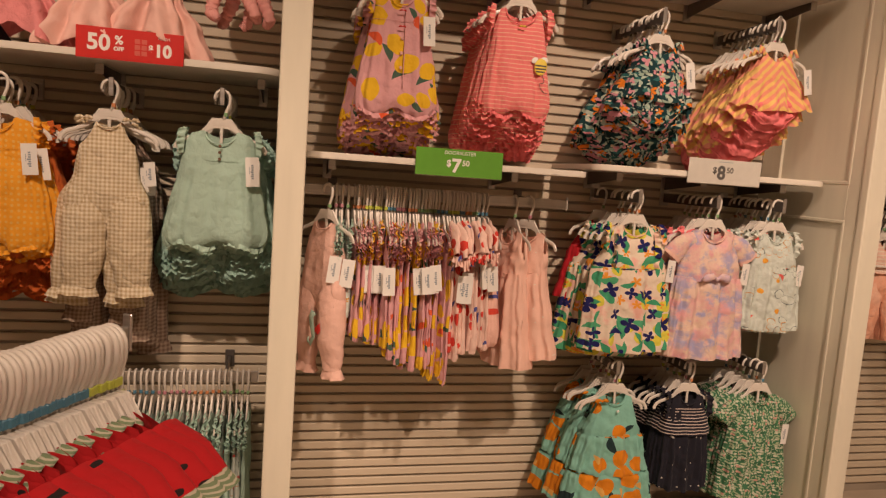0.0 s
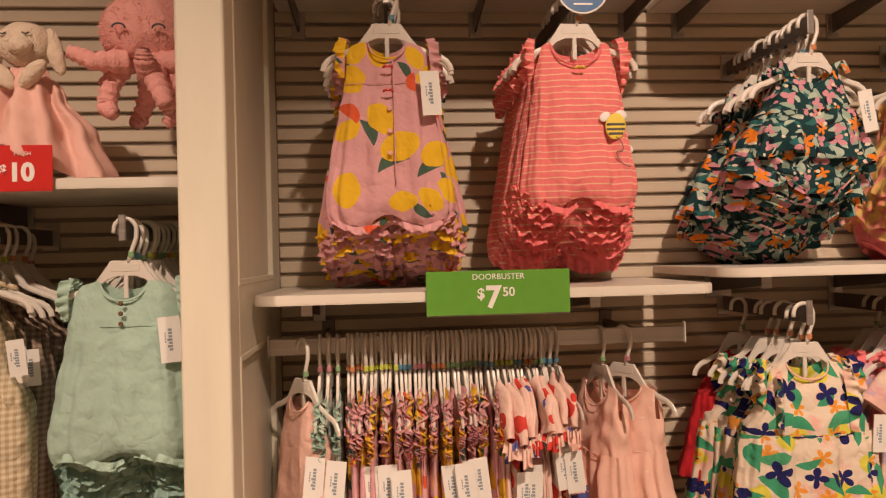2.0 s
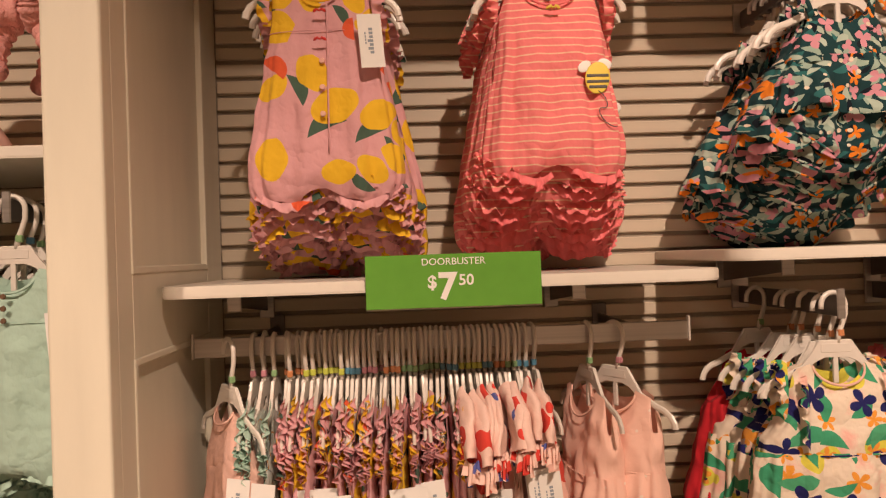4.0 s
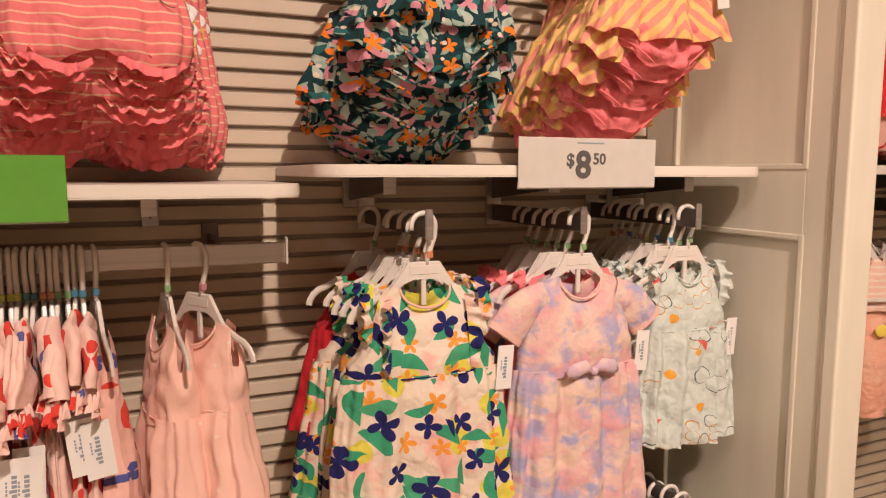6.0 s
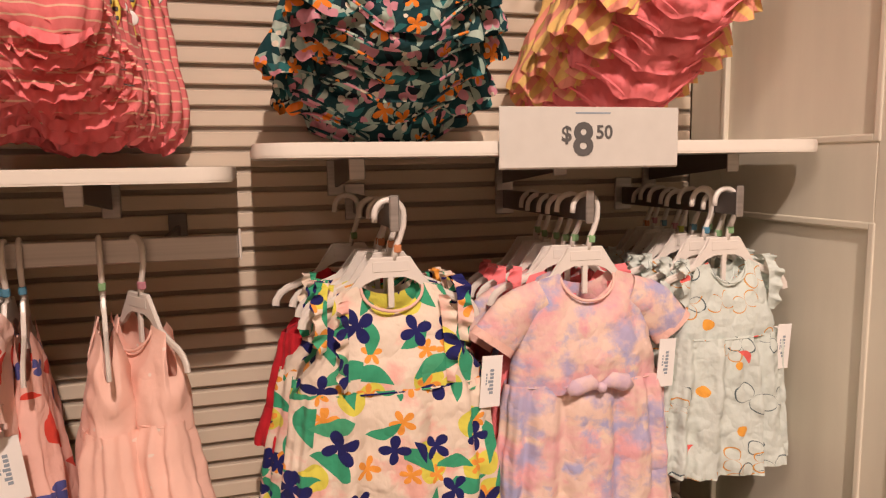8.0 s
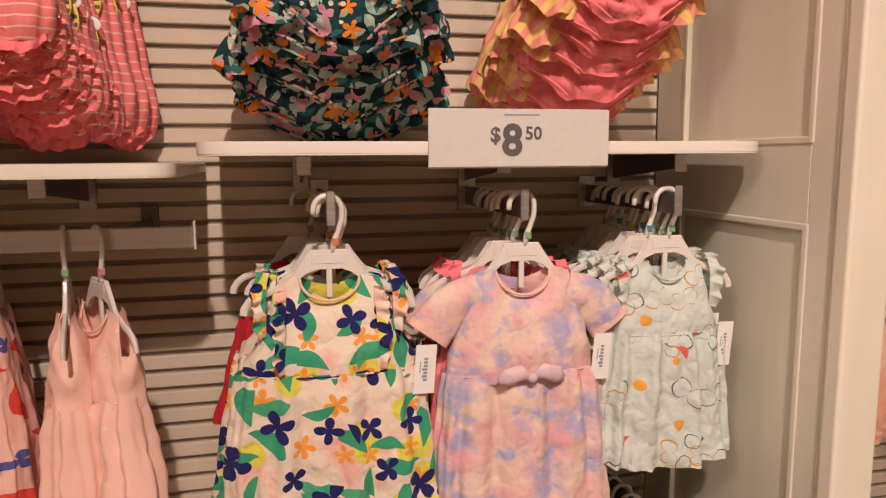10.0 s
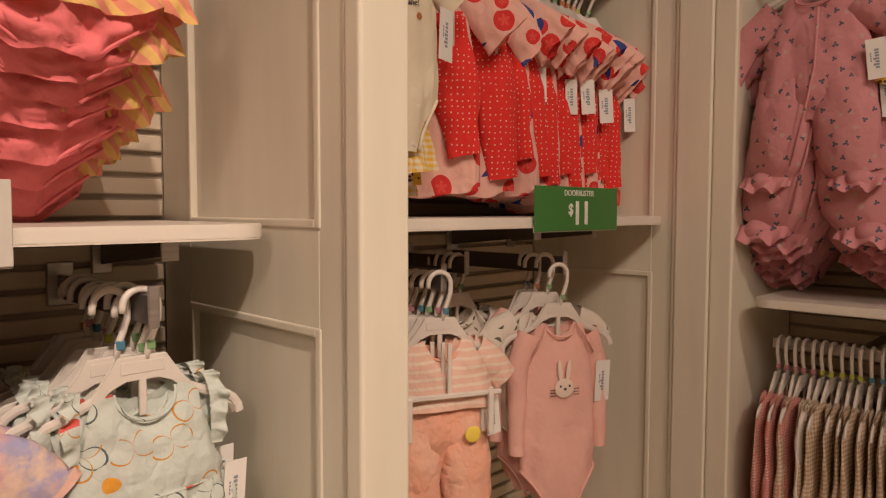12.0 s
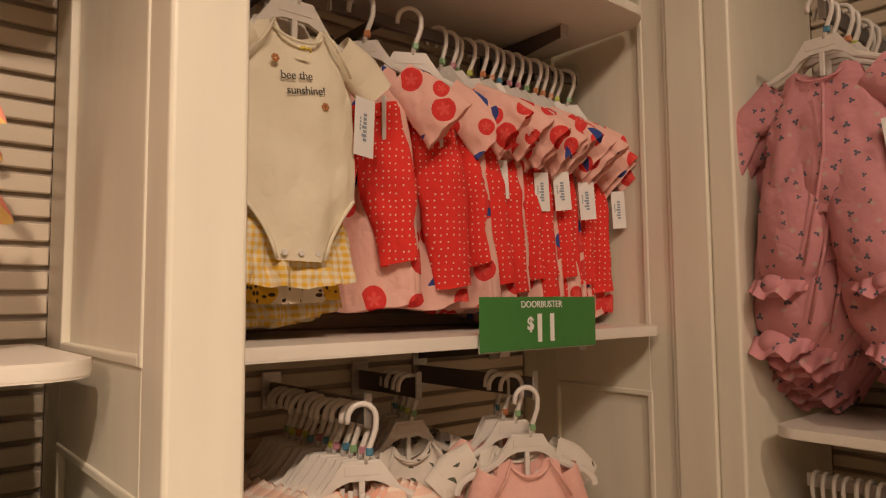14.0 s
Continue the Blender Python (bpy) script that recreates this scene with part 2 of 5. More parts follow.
TIEDYE = fabric("tie_dye", (0.80, 0.60, 0.50), ("dye", 12, 0.44, 0.62, 0.0, (0.78, 0.42, 0.44)), ("dye", 12, 0.51, 0.62, 4.0, (0.46, 0.42, 0.60)), ("dye", 19, 0.54, 0.66, 8.0, (0.82, 0.64, 0.50)), ("dye", 17, 0.55, 0.66, 1.4, (0.42, 0.42, 0.64)), ("dye", 22, 0.60, 0.72, 5.4, (0.78, 0.38, 0.44)), wrinkle=0.9)
MINTPRINT = fabric("line_print", (0.62, 0.68, 0.62), ("dye", 10, 0.62, 0.8, 3.0, (0.45, 0.66, 0.60)), ("curl", 15, 0.034, 0.36, 0.0, (0.10, 0.14, 0.15)), ("curl", 19, 0.026, 0.4, 5.0, (0.60, 0.30, 0.06)), ("leaf", 14, 0.015, 0.2, 2.2, (0.72, 0.13, 0.11)), ("dot", 13, 0.009, 0.25, 7.1, (0.80, 0.38, 0.05)), wrinkle=1.5)
ORANGEFRUIT = fabric("orange_fruit_print", (0.25, 0.55, 0.46), ("leaf", 10, 0.036, 0.45, 0.06, (0.02, 0.045, 0.05)), ("dot", 9.8, 0.036, 0.78, 0.0, (0.76, 0.26, 0.015)), ("half", 11, 0.022, 0.3, 4.0, (0.82, 0.48, 0.13)), wrinkle=0.8)
BLACKSTRIPE = fabric("navy_stripe", (0.02, 0.02, 0.032), ("stripe", 0.0125, 0.26, (0.72, 0.60, 0.54), 90))
BLACK = fabric("navy_dotted", (0.018, 0.018, 0.028), ("dot", 30, 0.003, 0.3, 0.0, (0.6, 0.56, 0.5)), wrinkle=1.3)
DITSY = fabric("green_ditsy", (0.06, 0.20, 0.10), ("leaf", 78, 0.0085, 0.9, 0.0, (0.42, 0.52, 0.34)), ("dot", 80, 0.004, 0.55, 4.0, (0.60, 0.62, 0.50)), ("dot", 50, 0.0045, 0.3, 2.0, (0.62, 0.36, 0.30)), ("leaf", 45, 0.010, 0.5, 7.0, (0.05, 0.15, 0.08)))
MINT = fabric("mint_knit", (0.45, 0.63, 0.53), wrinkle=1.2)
# darker copy of the mint knit: shade among the rear rompers, put into the colour
MINTSHADED = fabric("mint_shade", (0.36, 0.55, 0.48), wrinkle=1.4)
GINGHAM = fabric("beige_gingham", (0.86, 0.77, 0.60), ("check", 0.0135, (0.58, 0.45, 0.26)), wrinkle=1.5)
BROWNCHECK = fabric("brown_check", (0.46, 0.36, 0.28), ("check", 0.012, (0.24, 0.16, 0.12)), wrinkle=1.2)
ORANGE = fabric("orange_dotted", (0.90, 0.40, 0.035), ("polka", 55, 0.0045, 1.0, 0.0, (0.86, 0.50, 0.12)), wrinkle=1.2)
# the orange again, darkened as shade for the rompers at the back
ORANGESHADED = fabric("burnt_orange", (0.60, 0.14, 0.03), wrinkle=1.5)
PEACH = fabric("peach_linen", (0.95, 0.62, 0.51), ("dot", 22, 0.003, 0.35, 0.0, (0.93, 0.76, 0.66)), wrinkle=0.45)
PEACHK = fabric("peach_knit", (0.85, 0.55, 0.46), wrinkle=0.9)
REDPLAIN = fabric("red_cotton", (0.55, 0.02, 0.03))
REDDOT = fabric("red_polka", (0.84, 0.045, 0.035), ("polka", 82, 0.0016, 0.9, 0.0, (0.86, 0.62, 0.5)))
PEONY = fabric("peony_top", (0.90, 0.55, 0.46), ("dot", 16, 0.021, 0.66, 0.0, (0.74, 0.05, 0.045)), ("petal5", 16, 0.012, 0.66, 0.0, (0.80, 0.10, 0.08)), ("leaf", 16, 0.020, 0.45, 3.0, (0.05, 0.08, 0.30)))
WHITEKNIT = fabric("white_knit", (0.88, 0.81, 0.62), wrinkle=0.6)
WHITEDITSY = fabric("white_sprig", (0.80, 0.74, 0.64), ("leaf", 24, 0.009, 0.55, 0.0, (0.12, 0.13, 0.09)))
YELLOWG = fabric("yellow_gingham", (0.82, 0.74, 0.55), ("check", 0.012, (0.80, 0.50, 0.06)))
SUNNY = fabric("sunflower_print", (0.82, 0.72, 0.55), ("dot", 14, 0.03, 0.6, 0.0, (0.82, 0.50, 0.04)), ("dot", 90, 0.003, 0.5, 2.0, (0.08, 0.05, 0.03)))
PALEPINK = fabric("pale_pink_knit", (0.88, 0.74, 0.64), wrinkle=0.4)
PINK = fabric("pink_knit", (0.88, 0.53, 0.45), wrinkle=0.8)
PEACHSTRIPE = fabric("peach_stripe", (0.84, 0.58, 0.46), ("stripe", 0.017, 0.35, (0.86, 0.72, 0.60), 90))
PEACHDYE = fabric("peach_velour", (0.90, 0.47, 0.32), ("dye", 9, 0.45, 0.7, 0.0, (0.86, 0.58, 0.44)), wrinkle=1.5)
MAUVE = fabric("mauve_sprig", (0.66, 0.30, 0.32), ("petal3", 42, 0.0052, 0.42, 0.0, (0.14, 0.14, 0.18)), ("dot", 34, 0.004, 0.3, 3.0, (0.62, 0.40, 0.36)), wrinkle=1.0)
PINKDOT = fabric("rose_dotted", (0.66, 0.26, 0.23), ("polka", 130, 0.0022, 1.0, 0.0, (0.80, 0.55, 0.45)))
TANCHECK = fabric("tan_check", (0.76, 0.64, 0.48), ("check", 0.011, (0.46, 0.32, 0.20)))
WMELON = fabric("watermelon_red", (0.60, 0.02, 0.025), ("dot", 26, 0.005, 0.3, 0.0, (0.03, 0.02, 0.02)))
GREENRIB = fabric("green_rib", (0.24, 0.32, 0.18), ("stripe", 0.006, 0.4, (0.62, 0.58, 0.45), 90))
PLUSH = fabric("pink_plush", (0.95, 0.47, 0.43), wrinkle=0.6, fold_size=230.0)
PLUSHPALE = fabric("pale_pink_plush", (0.90, 0.56, 0.48), wrinkle=0.5, rough=0.7, fold_size=60.0)
PLUSHCREAM = fabric("cream_plush", (0.80, 0.66, 0.52), wrinkle=0.8, fold_size=150.0)
PLUSHROSE = fabric("rose_plush", (0.82, 0.30, 0.30), wrinkle=0.7, fold_size=150.0)
DARKCLOTH = fabric("charcoal_cloth", (0.03, 0.03, 0.035))

# ---- mesh helpers ----


def part(name, bm, material, parent=None, label="", smooth=False):
    me = bpy.data.meshes.new(name)
    bm.normal_update()
    if smooth:
        for f in bm.faces:
            f.smooth = True
    bm.to_mesh(me)
    bm.free()
    for m in material if isinstance(material, (list, tuple)) else [material]:
        me.materials.append(m)
    ob = new(name, me)
    if parent is not None:
        ob.parent = parent
    if label:
        tagged(ob, label)
    return ob


def thing(name, label, category, group="", kind=""):
    return tagged(new(name), label, category, group, kind)


def box(bm, x0, x1, y0, y1, z0, z1, bevel=0.0, seg=1, mi=0):
    vs = [bm.verts.new((x, y, z)) for x in (x0, x1) for y in (y0, y1) for z in (z0, z1)]
    fs = [bm.faces.new([vs[i] for i in q]) for q in ((0, 1, 3, 2), (4, 6, 7, 5), (0, 4, 5, 1), (2, 3, 7, 6), (0, 2, 6, 4), (1, 5, 7, 3))]
    for f in fs:
        f.material_index = mi
    if bevel:
        es = list({e for f in fs for e in f.edges})
        bmesh.ops.bevel(bm, geom=es, offset=bevel, segments=seg, profile=0.5, affect="EDGES")
    return bm


def boxes(*args):
    bm = bmesh.new()
    for a in args:
        box(bm, *a)
    return bm


def prism(bm, pts, z0, z1, bevel=0.0):
    """A slab from an outline in the xy plane."""
    lo = [bm.verts.new((x, y, z0)) for x, y in pts]
    hi = [bm.verts.new((x, y, z1)) for x, y in pts]
    n = len(pts)
    fs = [bm.faces.new(lo[::-1]), bm.faces.new(hi)]
    fs += [bm.faces.new((lo[i], lo[(i + 1) % n], hi[(i + 1) % n], hi[i])) for i in range(n)]
    if bevel:
        es = list({e for f in fs[:2] for e in f.edges})
        bmesh.ops.bevel(bm, geom=es, offset=bevel, segments=2, profile=0.5, affect="EDGES")
    return bm


def sweep(bm, pts, ra, rb, n=8, closed_ends=True, up=Vector((0, 1, 0))):
    """A bar of elliptical section along a path: ra across, rb along 'up'."""
    rings = []
    pts = [Vector(p) for p in pts]
    for i, p in enumerate(pts):
        d = (pts[min(i + 1, len(pts) - 1)] - pts[max(i - 1, 0)]).normalized()
        side = d.cross(up)
        side = side.normalized() if side.length > 1e-5 else Vector((1, 0, 0))
        u2 = side.cross(d).normalized()
        a_, b_ = (ra(i / (len(pts) - 1)), rb(i / (len(pts) - 1))) if callable(ra) else (ra, rb)
        rings.append([bm.verts.new(p + side * (a_ * math.cos(t)) + u2 * (b_ * math.sin(t))) for t in (2 * math.pi * k / n for k in range(n))])
    for r0, r1 in zip(rings, rings[1:]):
        for k in range(n):
            bm.faces.new((r0[k], r0[(k + 1) % n], r1[(k + 1) % n], r1[k]))
    if closed_ends:
        bm.faces.new(rings[0][::-1])
        bm.faces.new(rings[-1])
    return bm


def place(ob, x, y, z, rz=0.0, rx=0.0, ry=0.0):
    ob.matrix_basis = pose(x, y, z, rx, ry, rz)
    return ob


def text(body, size, x, y, z, material, parent, name="lettering", rz=0.0, ry=0.0, align="CENTER", depth=0.0006, bold=0.0, rx=90.0):
    cu = bpy.data.curves.new(name, "FONT")
    cu.body, cu.size, cu.align_x, cu.align_y, cu.extrude, cu.resolution_u, cu.offset = body, size, align, "CENTER", depth, 3, bold
    tmp = bpy.data.objects.new("tmp", cu)
    scene.collection.objects.link(tmp)
    me = bpy.data.meshes.new_from_object(tmp.evaluated_get(bpy.context.evaluated_depsgraph_get()))
    bpy.data.objects.remove(tmp)
    me.materials.clear()
    me.materials.append(material)
    ob = new(name, me)
    ob.parent = parent
    ob.matrix_basis = pose(x, y, z, rx, ry, rz)
    return ob


def lerp_table(table, v):
    """Smooth value from rows (v, a, b, ...)."""
    for r0, r1 in zip(table, table[1:]):
        if v <= r1[0]:
            k = (v - r0[0]) / max(1e-6, r1[0] - r0[0])
            k = k * k * (3 - 2 * k)
            return [p + (q - p) * k for p, q in zip(r0[1:], r1[1:])]
    return list(table[-1][1:])


def cloth(bm, table, top, bottom, n=60, m=20, folds=9, seed=0, ruffle=(0, 0.0, 0.1), crumple=0.004, mi=0, crush=0.0, pleat=0.0):
    """A hanging tube of cloth. table rows: v, half width, half depth, fold amplitude. top, bottom: heights across (s in -1..1, front)."""
    rings = []
    for j in range(m + 1):
        v = j / m
        w, d, amp = lerp_table(table, v)
        ring = []
        for i in range(n):
            a = 2 * math.pi * i / n
            c, s = math.cos(a), math.sin(a)
            front = s < 0
            cx = math.copysign(abs(c) ** 0.85, c)
            sy = math.copysign(abs(s) ** 0.75, s)
            z0, z1 = top(cx, front), bottom(cx, front)
            z = z0 + (z1 - z0) * v
            f = amp * (math.sin(folds * a + seed * 1.7 + 1.2 * noise.noise((c * 2 + seed, s * 2, v * 1.5))) + 0.6 * math.sin(folds * 1.9 * a + seed))
            kr, ar, hr = ruffle
            if kr and v > 1 - hr:
                q = (v - 1 + hr) / hr
                f += ar * q * math.sin(kr * a + seed + 2 * noise.noise((c * 3, s * 3, seed)))
                z += ar * 0.6 * q * math.sin(kr * 0.73 * a + 1.3 * seed)
            p = Vector((w * cx + f * 0.35 * c, d * sy + f * sy, z))
            q3 = Vector((p.x * 16 + seed * 3.1, p.y * 16 + (0 if front else 9), p.z * 11))
            p.y += crumple * noise.noise(q3) * 1.6 + crumple * 0.7 * noise.noise(q3 * 2.7)
            p.z += crumple * 0.5 * noise.noise(q3 * 1.4 + Vector((1, 9, 4))) * v
            p.x += crumple * noise.noise(q3 + Vector((5, 2, 8)))
            if crush:
                k = min(1.0, v * 2.5)
                p.y += k * crush * (1.0 - 2.6 * abs(noise.noise(q3 * 1.5 + Vector((3, 3, seed))))) + k * crush * 0.5 * (1.0 - 2.6 * abs(noise.noise(q3 * 3.4)))
                p.z += k * crush * 0.8 * noise.noise(q3 * 2.0 + Vector((8, 1, seed)))
            if pleat:
                sag = 0.35 * abs(cx) + 0.15 * noise.noise((cx * 2.2, seed, 1.0))
                p.y += pleat * min(1.0, v * 3) * (1.0 - 2.4 * abs(noise.noise((cx * 1.6 + seed, (p.z - 0.10 * sag) * 42.0, 0.5 if front else 8.5))))
            ring.append(bm.verts.new(p))
        rings.append(ring)
    for r0, r1 in zip(rings, rings[1:]):
        for k in range(n):
            f = bm.faces.new((r0[k], r0[(k + 1) % n], r1[(k + 1) % n], r1[k]))
            f.smooth = True
            f.material_index = mi
    return bm


def limb(bm, pts, widths, depths, n=20, seed=0, crumple=0.003, ruffle=0.0, mi=0):
    """A sleeve or trouser leg: an open tube along a path."""
    rings = []
    pts = [Vector(p) for p in pts]
    m = 10
    for j in range(m + 1):
        v = j / m * (len(pts) - 1)
        i = min(int(v), len(pts) - 2)
        k = v - i
        p = pts[i].lerp(pts[i + 1], k)
        d = (pts[i + 1] - pts[i]).normalized()
        w, t = widths[i] + (widths[i + 1] - widths[i]) * k, depths[i] + (depths[i + 1] - depths[i]) * k
        side = d.cross(Vector((0, 1, 0))).normalized()
        ring = []
        for q in range(n):
            a = 2 * math.pi * q / n
            r = ruffle * math.sin(7 * a + seed) * max(0, j / m * 4 - 3)
            o = p + side * (w * math.cos(a)) + Vector((0, (t + r) * math.sin(a), 0))
            o += Vector((noise.noise(o * 22 + Vector((seed, 0, 0))), 1.5 * noise.noise(o * 22 + Vector((0, seed, 4))), 0)) * crumple
            ring.append(bm.verts.new(o))
        rings.append(ring)
    for r0, r1 in zip(rings, rings[1:]):
        for k in range(n):
            f = bm.faces.new((r0[k], r0[(k + 1) % n], r1[(k + 1) % n], r1[k]))
            f.smooth = True
            f.material_index = mi
    return bm


def frill(bm, pts, out, width, waves=8, amp=0.008, seed=0, rows=4, jumble=2.2):
    """A gathered strip along a path, standing out by 'out'."""
    pts, out = [Vector(p) for p in pts], Vector(out)
    ends = [pts[0] * 2 - pts[1]] + pts + [pts[-1] * 2 - pts[-2]]
    n = max(36, waves * 12)
    grid = []
    for i in range(n + 1):
        v = i / n * (len(pts) - 1)
        k = min(int(v), len(pts) - 2)
        f = v - k
        p0, p1, p2, p3 = ends[k:k + 4]
        p = 0.5 * (2 * p1 + (p2 - p0) * f + (2 * p0 - 5 * p1 + 4 * p2 - p3) * f * f + (3 * p1 - p0 - 3 * p2 + p3) * f ** 3)
        d = (pts[k + 1] - pts[k]).normalized()
        nor = d.cross(out).normalized()
        row = []
        for j in range(rows + 1):
            q = j / rows
            w = amp * q * (math.sin(2 * math.pi * waves * i / n + seed + jumble * noise.noise((i * 0.13, seed * 1.7, 0.3))) + 0.7 * noise.noise((i * 0.21, seed, 4)))
            row.append(bm.verts.new(p + out * (width * q * (1 + 0.12 * math.sin(i / n * 17 + seed)) * (0.35 + 0.65 * math.sin(math.pi * (0.08 + 0.84 * i / n)) ** 0.6)) + nor * w))
        grid.append(row)
    for a, b in zip(grid, grid[1:]):
        for j in range(rows):
            bm.faces.new((a[j], a[j + 1], b[j + 1], b[j])).smooth = True
    return bm


def neckline(shoulder, neck_w, neck_d, arm_d, strap=0.35, back=0.5):
    """Height of a top edge across the body: straps, neck and armholes."""

    def top(s, front):
        a = abs(s)
        if a < neck_w:
            return shoulder - neck_d * (1.0 if front else back) * math.cos(a / neck_w * math.pi / 2) ** 0.6
        if a < neck_w + strap:
            return shoulder - 0.012 * (a - neck_w) / strap
        return shoulder - 0.012 - arm_d * ((a - neck_w - strap) / max(0.05, 1 - neck_w - strap)) ** 0.6

    return top


def level(z):
    return lambda s, front: z


def tag_card(parent, x, y, z, rz=0.0, tilt=0.0, w=0.044, h=0.098):
    bm = boxes((-w / 2, w / 2, -0.0005, 0.0005, -h, 0, 0.0, 1, 0))
    for k in range(7):
        z1 = -h * 0.26 - k * h * 0.072
        box(bm, -0.003 - 0.003 * (k in (3, 5)), 0.004, -0.0011, -0.0006, z1 - h * 0.05, z1, mi=1)
    for k in range(4):
        z1 = -h * 0.34 - k * h * 0.06
        box(bm, -0.011, -0.0085, -0.0011, -0.0006, z1 - h * 0.04, z1, mi=1)
    ob = part("price_tag", bm, (CARD, INK), parent, "white card price tag with printed bars")
    ob.matrix_basis = pose(x, y, z, 0, tilt, rz)
    return ob

# ---- structure ----
BACK = 2.82


def structure(name, bm, mat, label, category, smooth=False):
    return tagged(part(name, bm, mat, smooth=smooth), label, category, kind="structure")


structure("floor", boxes((-4.2, 4.4, -4.2, 3.0, -0.06, 0.0)), FLOOR, "light tan carpeted shop floor", "floor")
structure("ceiling", boxes((-4.2, 4.4, -4.2, 3.0, 4.05, 4.12)), WALLW, "plain cream painted shop ceiling", "ceiling")
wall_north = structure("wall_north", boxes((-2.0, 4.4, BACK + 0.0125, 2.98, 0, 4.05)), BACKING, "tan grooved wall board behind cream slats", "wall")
structure("wall_north_far", boxes((-4.2, -2.0, BACK - 0.0, 2.98, 0, 4.05)), WALLW, "plain cream painted shop wall", "wall")
structure("wall_west", boxes((-4.2, -4.08, -4.2, BACK, 0, 4.05)), WALLW, "plain cream painted shop wall", "wall")
structure("wall_south", boxes((-4.08, 4.4, -4.2, -4.08, 0, 4.05)), WALLW, "plain cream painted shop wall", "wall")
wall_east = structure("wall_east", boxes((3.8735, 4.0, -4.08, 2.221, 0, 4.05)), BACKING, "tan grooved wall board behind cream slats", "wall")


def side_panels(parent, x, out, y0, y1, zsplit=((0.16, 1.425), (1.575, 2.8))):
    """Proud stiles and rails with a moulding round each sunk panel, on a face that looks along out (-1 or 1)."""
    xa, xb = sorted((x, x + out * 0.010))
    ya, yb = y0 + 0.060, y1 - 0.115
    part("stile", boxes((xa, xb, y0, ya, 0, 3.0, 0.002)), PAINT, parent)
    part("stile", boxes((xa, xb, yb, y1, 0, 3.0, 0.002)), PAINT, parent)
    zs = [0.0] + [z for pair in zsplit for z in pair] + [3.0]
    for z0, z1 in zip(zs[0::2], zs[1::2]):
        part("rail", boxes((xa, xb, ya, yb, z0, z1, 0.002)), PAINT, parent)
    for z0, z1 in zsplit:
        bm = bmesh.new()
        xm0, xm1 = sorted((x - out * 0.001, x + out * 0.013))
        w = 0.010
        box(bm, xm0, xm1, ya - 0.004, ya + w, z0 - 0.004, z1 + 0.004, 0.003, 2)
        box(bm, xm0, xm1, yb - w, yb + 0.004, z0 - 0.004, z1 + 0.004, 0.003, 2)
        box(bm, xm0, xm1 - 0.0006 * out, ya + w - 0.002, yb - w + 0.002, z0 - 0.004, z0 + w, 0.003, 2)
        box(bm, xm0, xm1 - 0.0006 * out, ya + w - 0.002, yb - w + 0.002, z1 - w, z1 + 0.004, 0.003, 2)
        part("moulding", bm, PAINT, parent)


def divider(name, x0, x1, px0, px1):
    body = structure(name, boxes((x0 + 0.010, x1 - 0.010, 2.222, BACK + 0.03, 0, 3.0)), PAINT, "cream painted panelled wooden divider between wall bays", "divider")
    part("pilaster", boxes((px0, px1, 2.185, 2.221, 0, 3.0, 0.006, 3)), PAINT, body)
    part("bead", boxes((x0 - 0.002, x1 + 0.002, 2.2215, 2.232, 0, 3.0, 0.004, 2)), PAINT, body)
    side_panels(body, x0 + 0.010, -1, 2.2325, BACK - 0.002)
    side_panels(body, x1 - 0.010, 1, 2.2325, BACK - 0.002)
    return body


divider("wall_divider_1", -0.022, 0.052, -0.034, 0.058)
divider("wall_divider_2", 2.178, 2.244, 2.168, 2.254)
corner = structure("wall_corner", boxes((3.37, 3.95, 2.222, BACK + 0.03, 0, 3.0)), PAINT, "cream painted panelled corner between two wall bays", "divider")
side_panels(corner, 3.37, -1, 2.352, BACK - 0.002)
part("pilaster", boxes((3.344, 3.371, 2.245, 2.338, 0, 3.0, 0.005, 3)), PAINT, corner)
part("bead", boxes((3.352, 3.371, 2.3385, 2.3515, 0, 3.0, 0.005, 3)), PAINT, corner)
part("pilaster", boxes((3.350, 3.371, 2.186, 2.2445, 0, 3.0, 0.006, 3)), PAINT, corner)
part("side_board", boxes((3.3712, 3.86, 2.211, 2.2218, 0, 3.0, 0.002)), PAINT, corner)


def shelf(x0, x1, ztop, label, y0=2.362, y1=2.815, r=0.075, thick=0.022, m=None):
    pts = [(x1, y1), (x0, y1)]
    pts += [(x0 + r - r * math.cos(a), y0 + r - r * math.sin(a)) for a in (k * math.pi / 40 for k in range(21))]
    pts += [(x1 - r + r * math.sin(a), y0 + r - r * math.cos(a)) for a in (k * math.pi / 40 for k in range(21))]
    ob = new("shelf")
    part("board", prism(bmesh.new(), pts, ztop - thick, ztop, 0.0025), SHELF, ob)
    cx, cy = (x0 + x1) / 2, y1
    grow = [(cx + (x - cx) * (1 + 0.0016 / (x1 - x0)), cy + (y - cy) * (1 + 0.0008 / (y1 - y0))) for x, y in pts]
    part("edge_band", prism(bmesh.new(), grow, ztop - thick + 0.003, ztop - 0.003), SHELF, ob, "white plastic edge band")
    if m:
        ob.matrix_basis = m
    return tagged(ob, label, "shelf", "wall shelves")


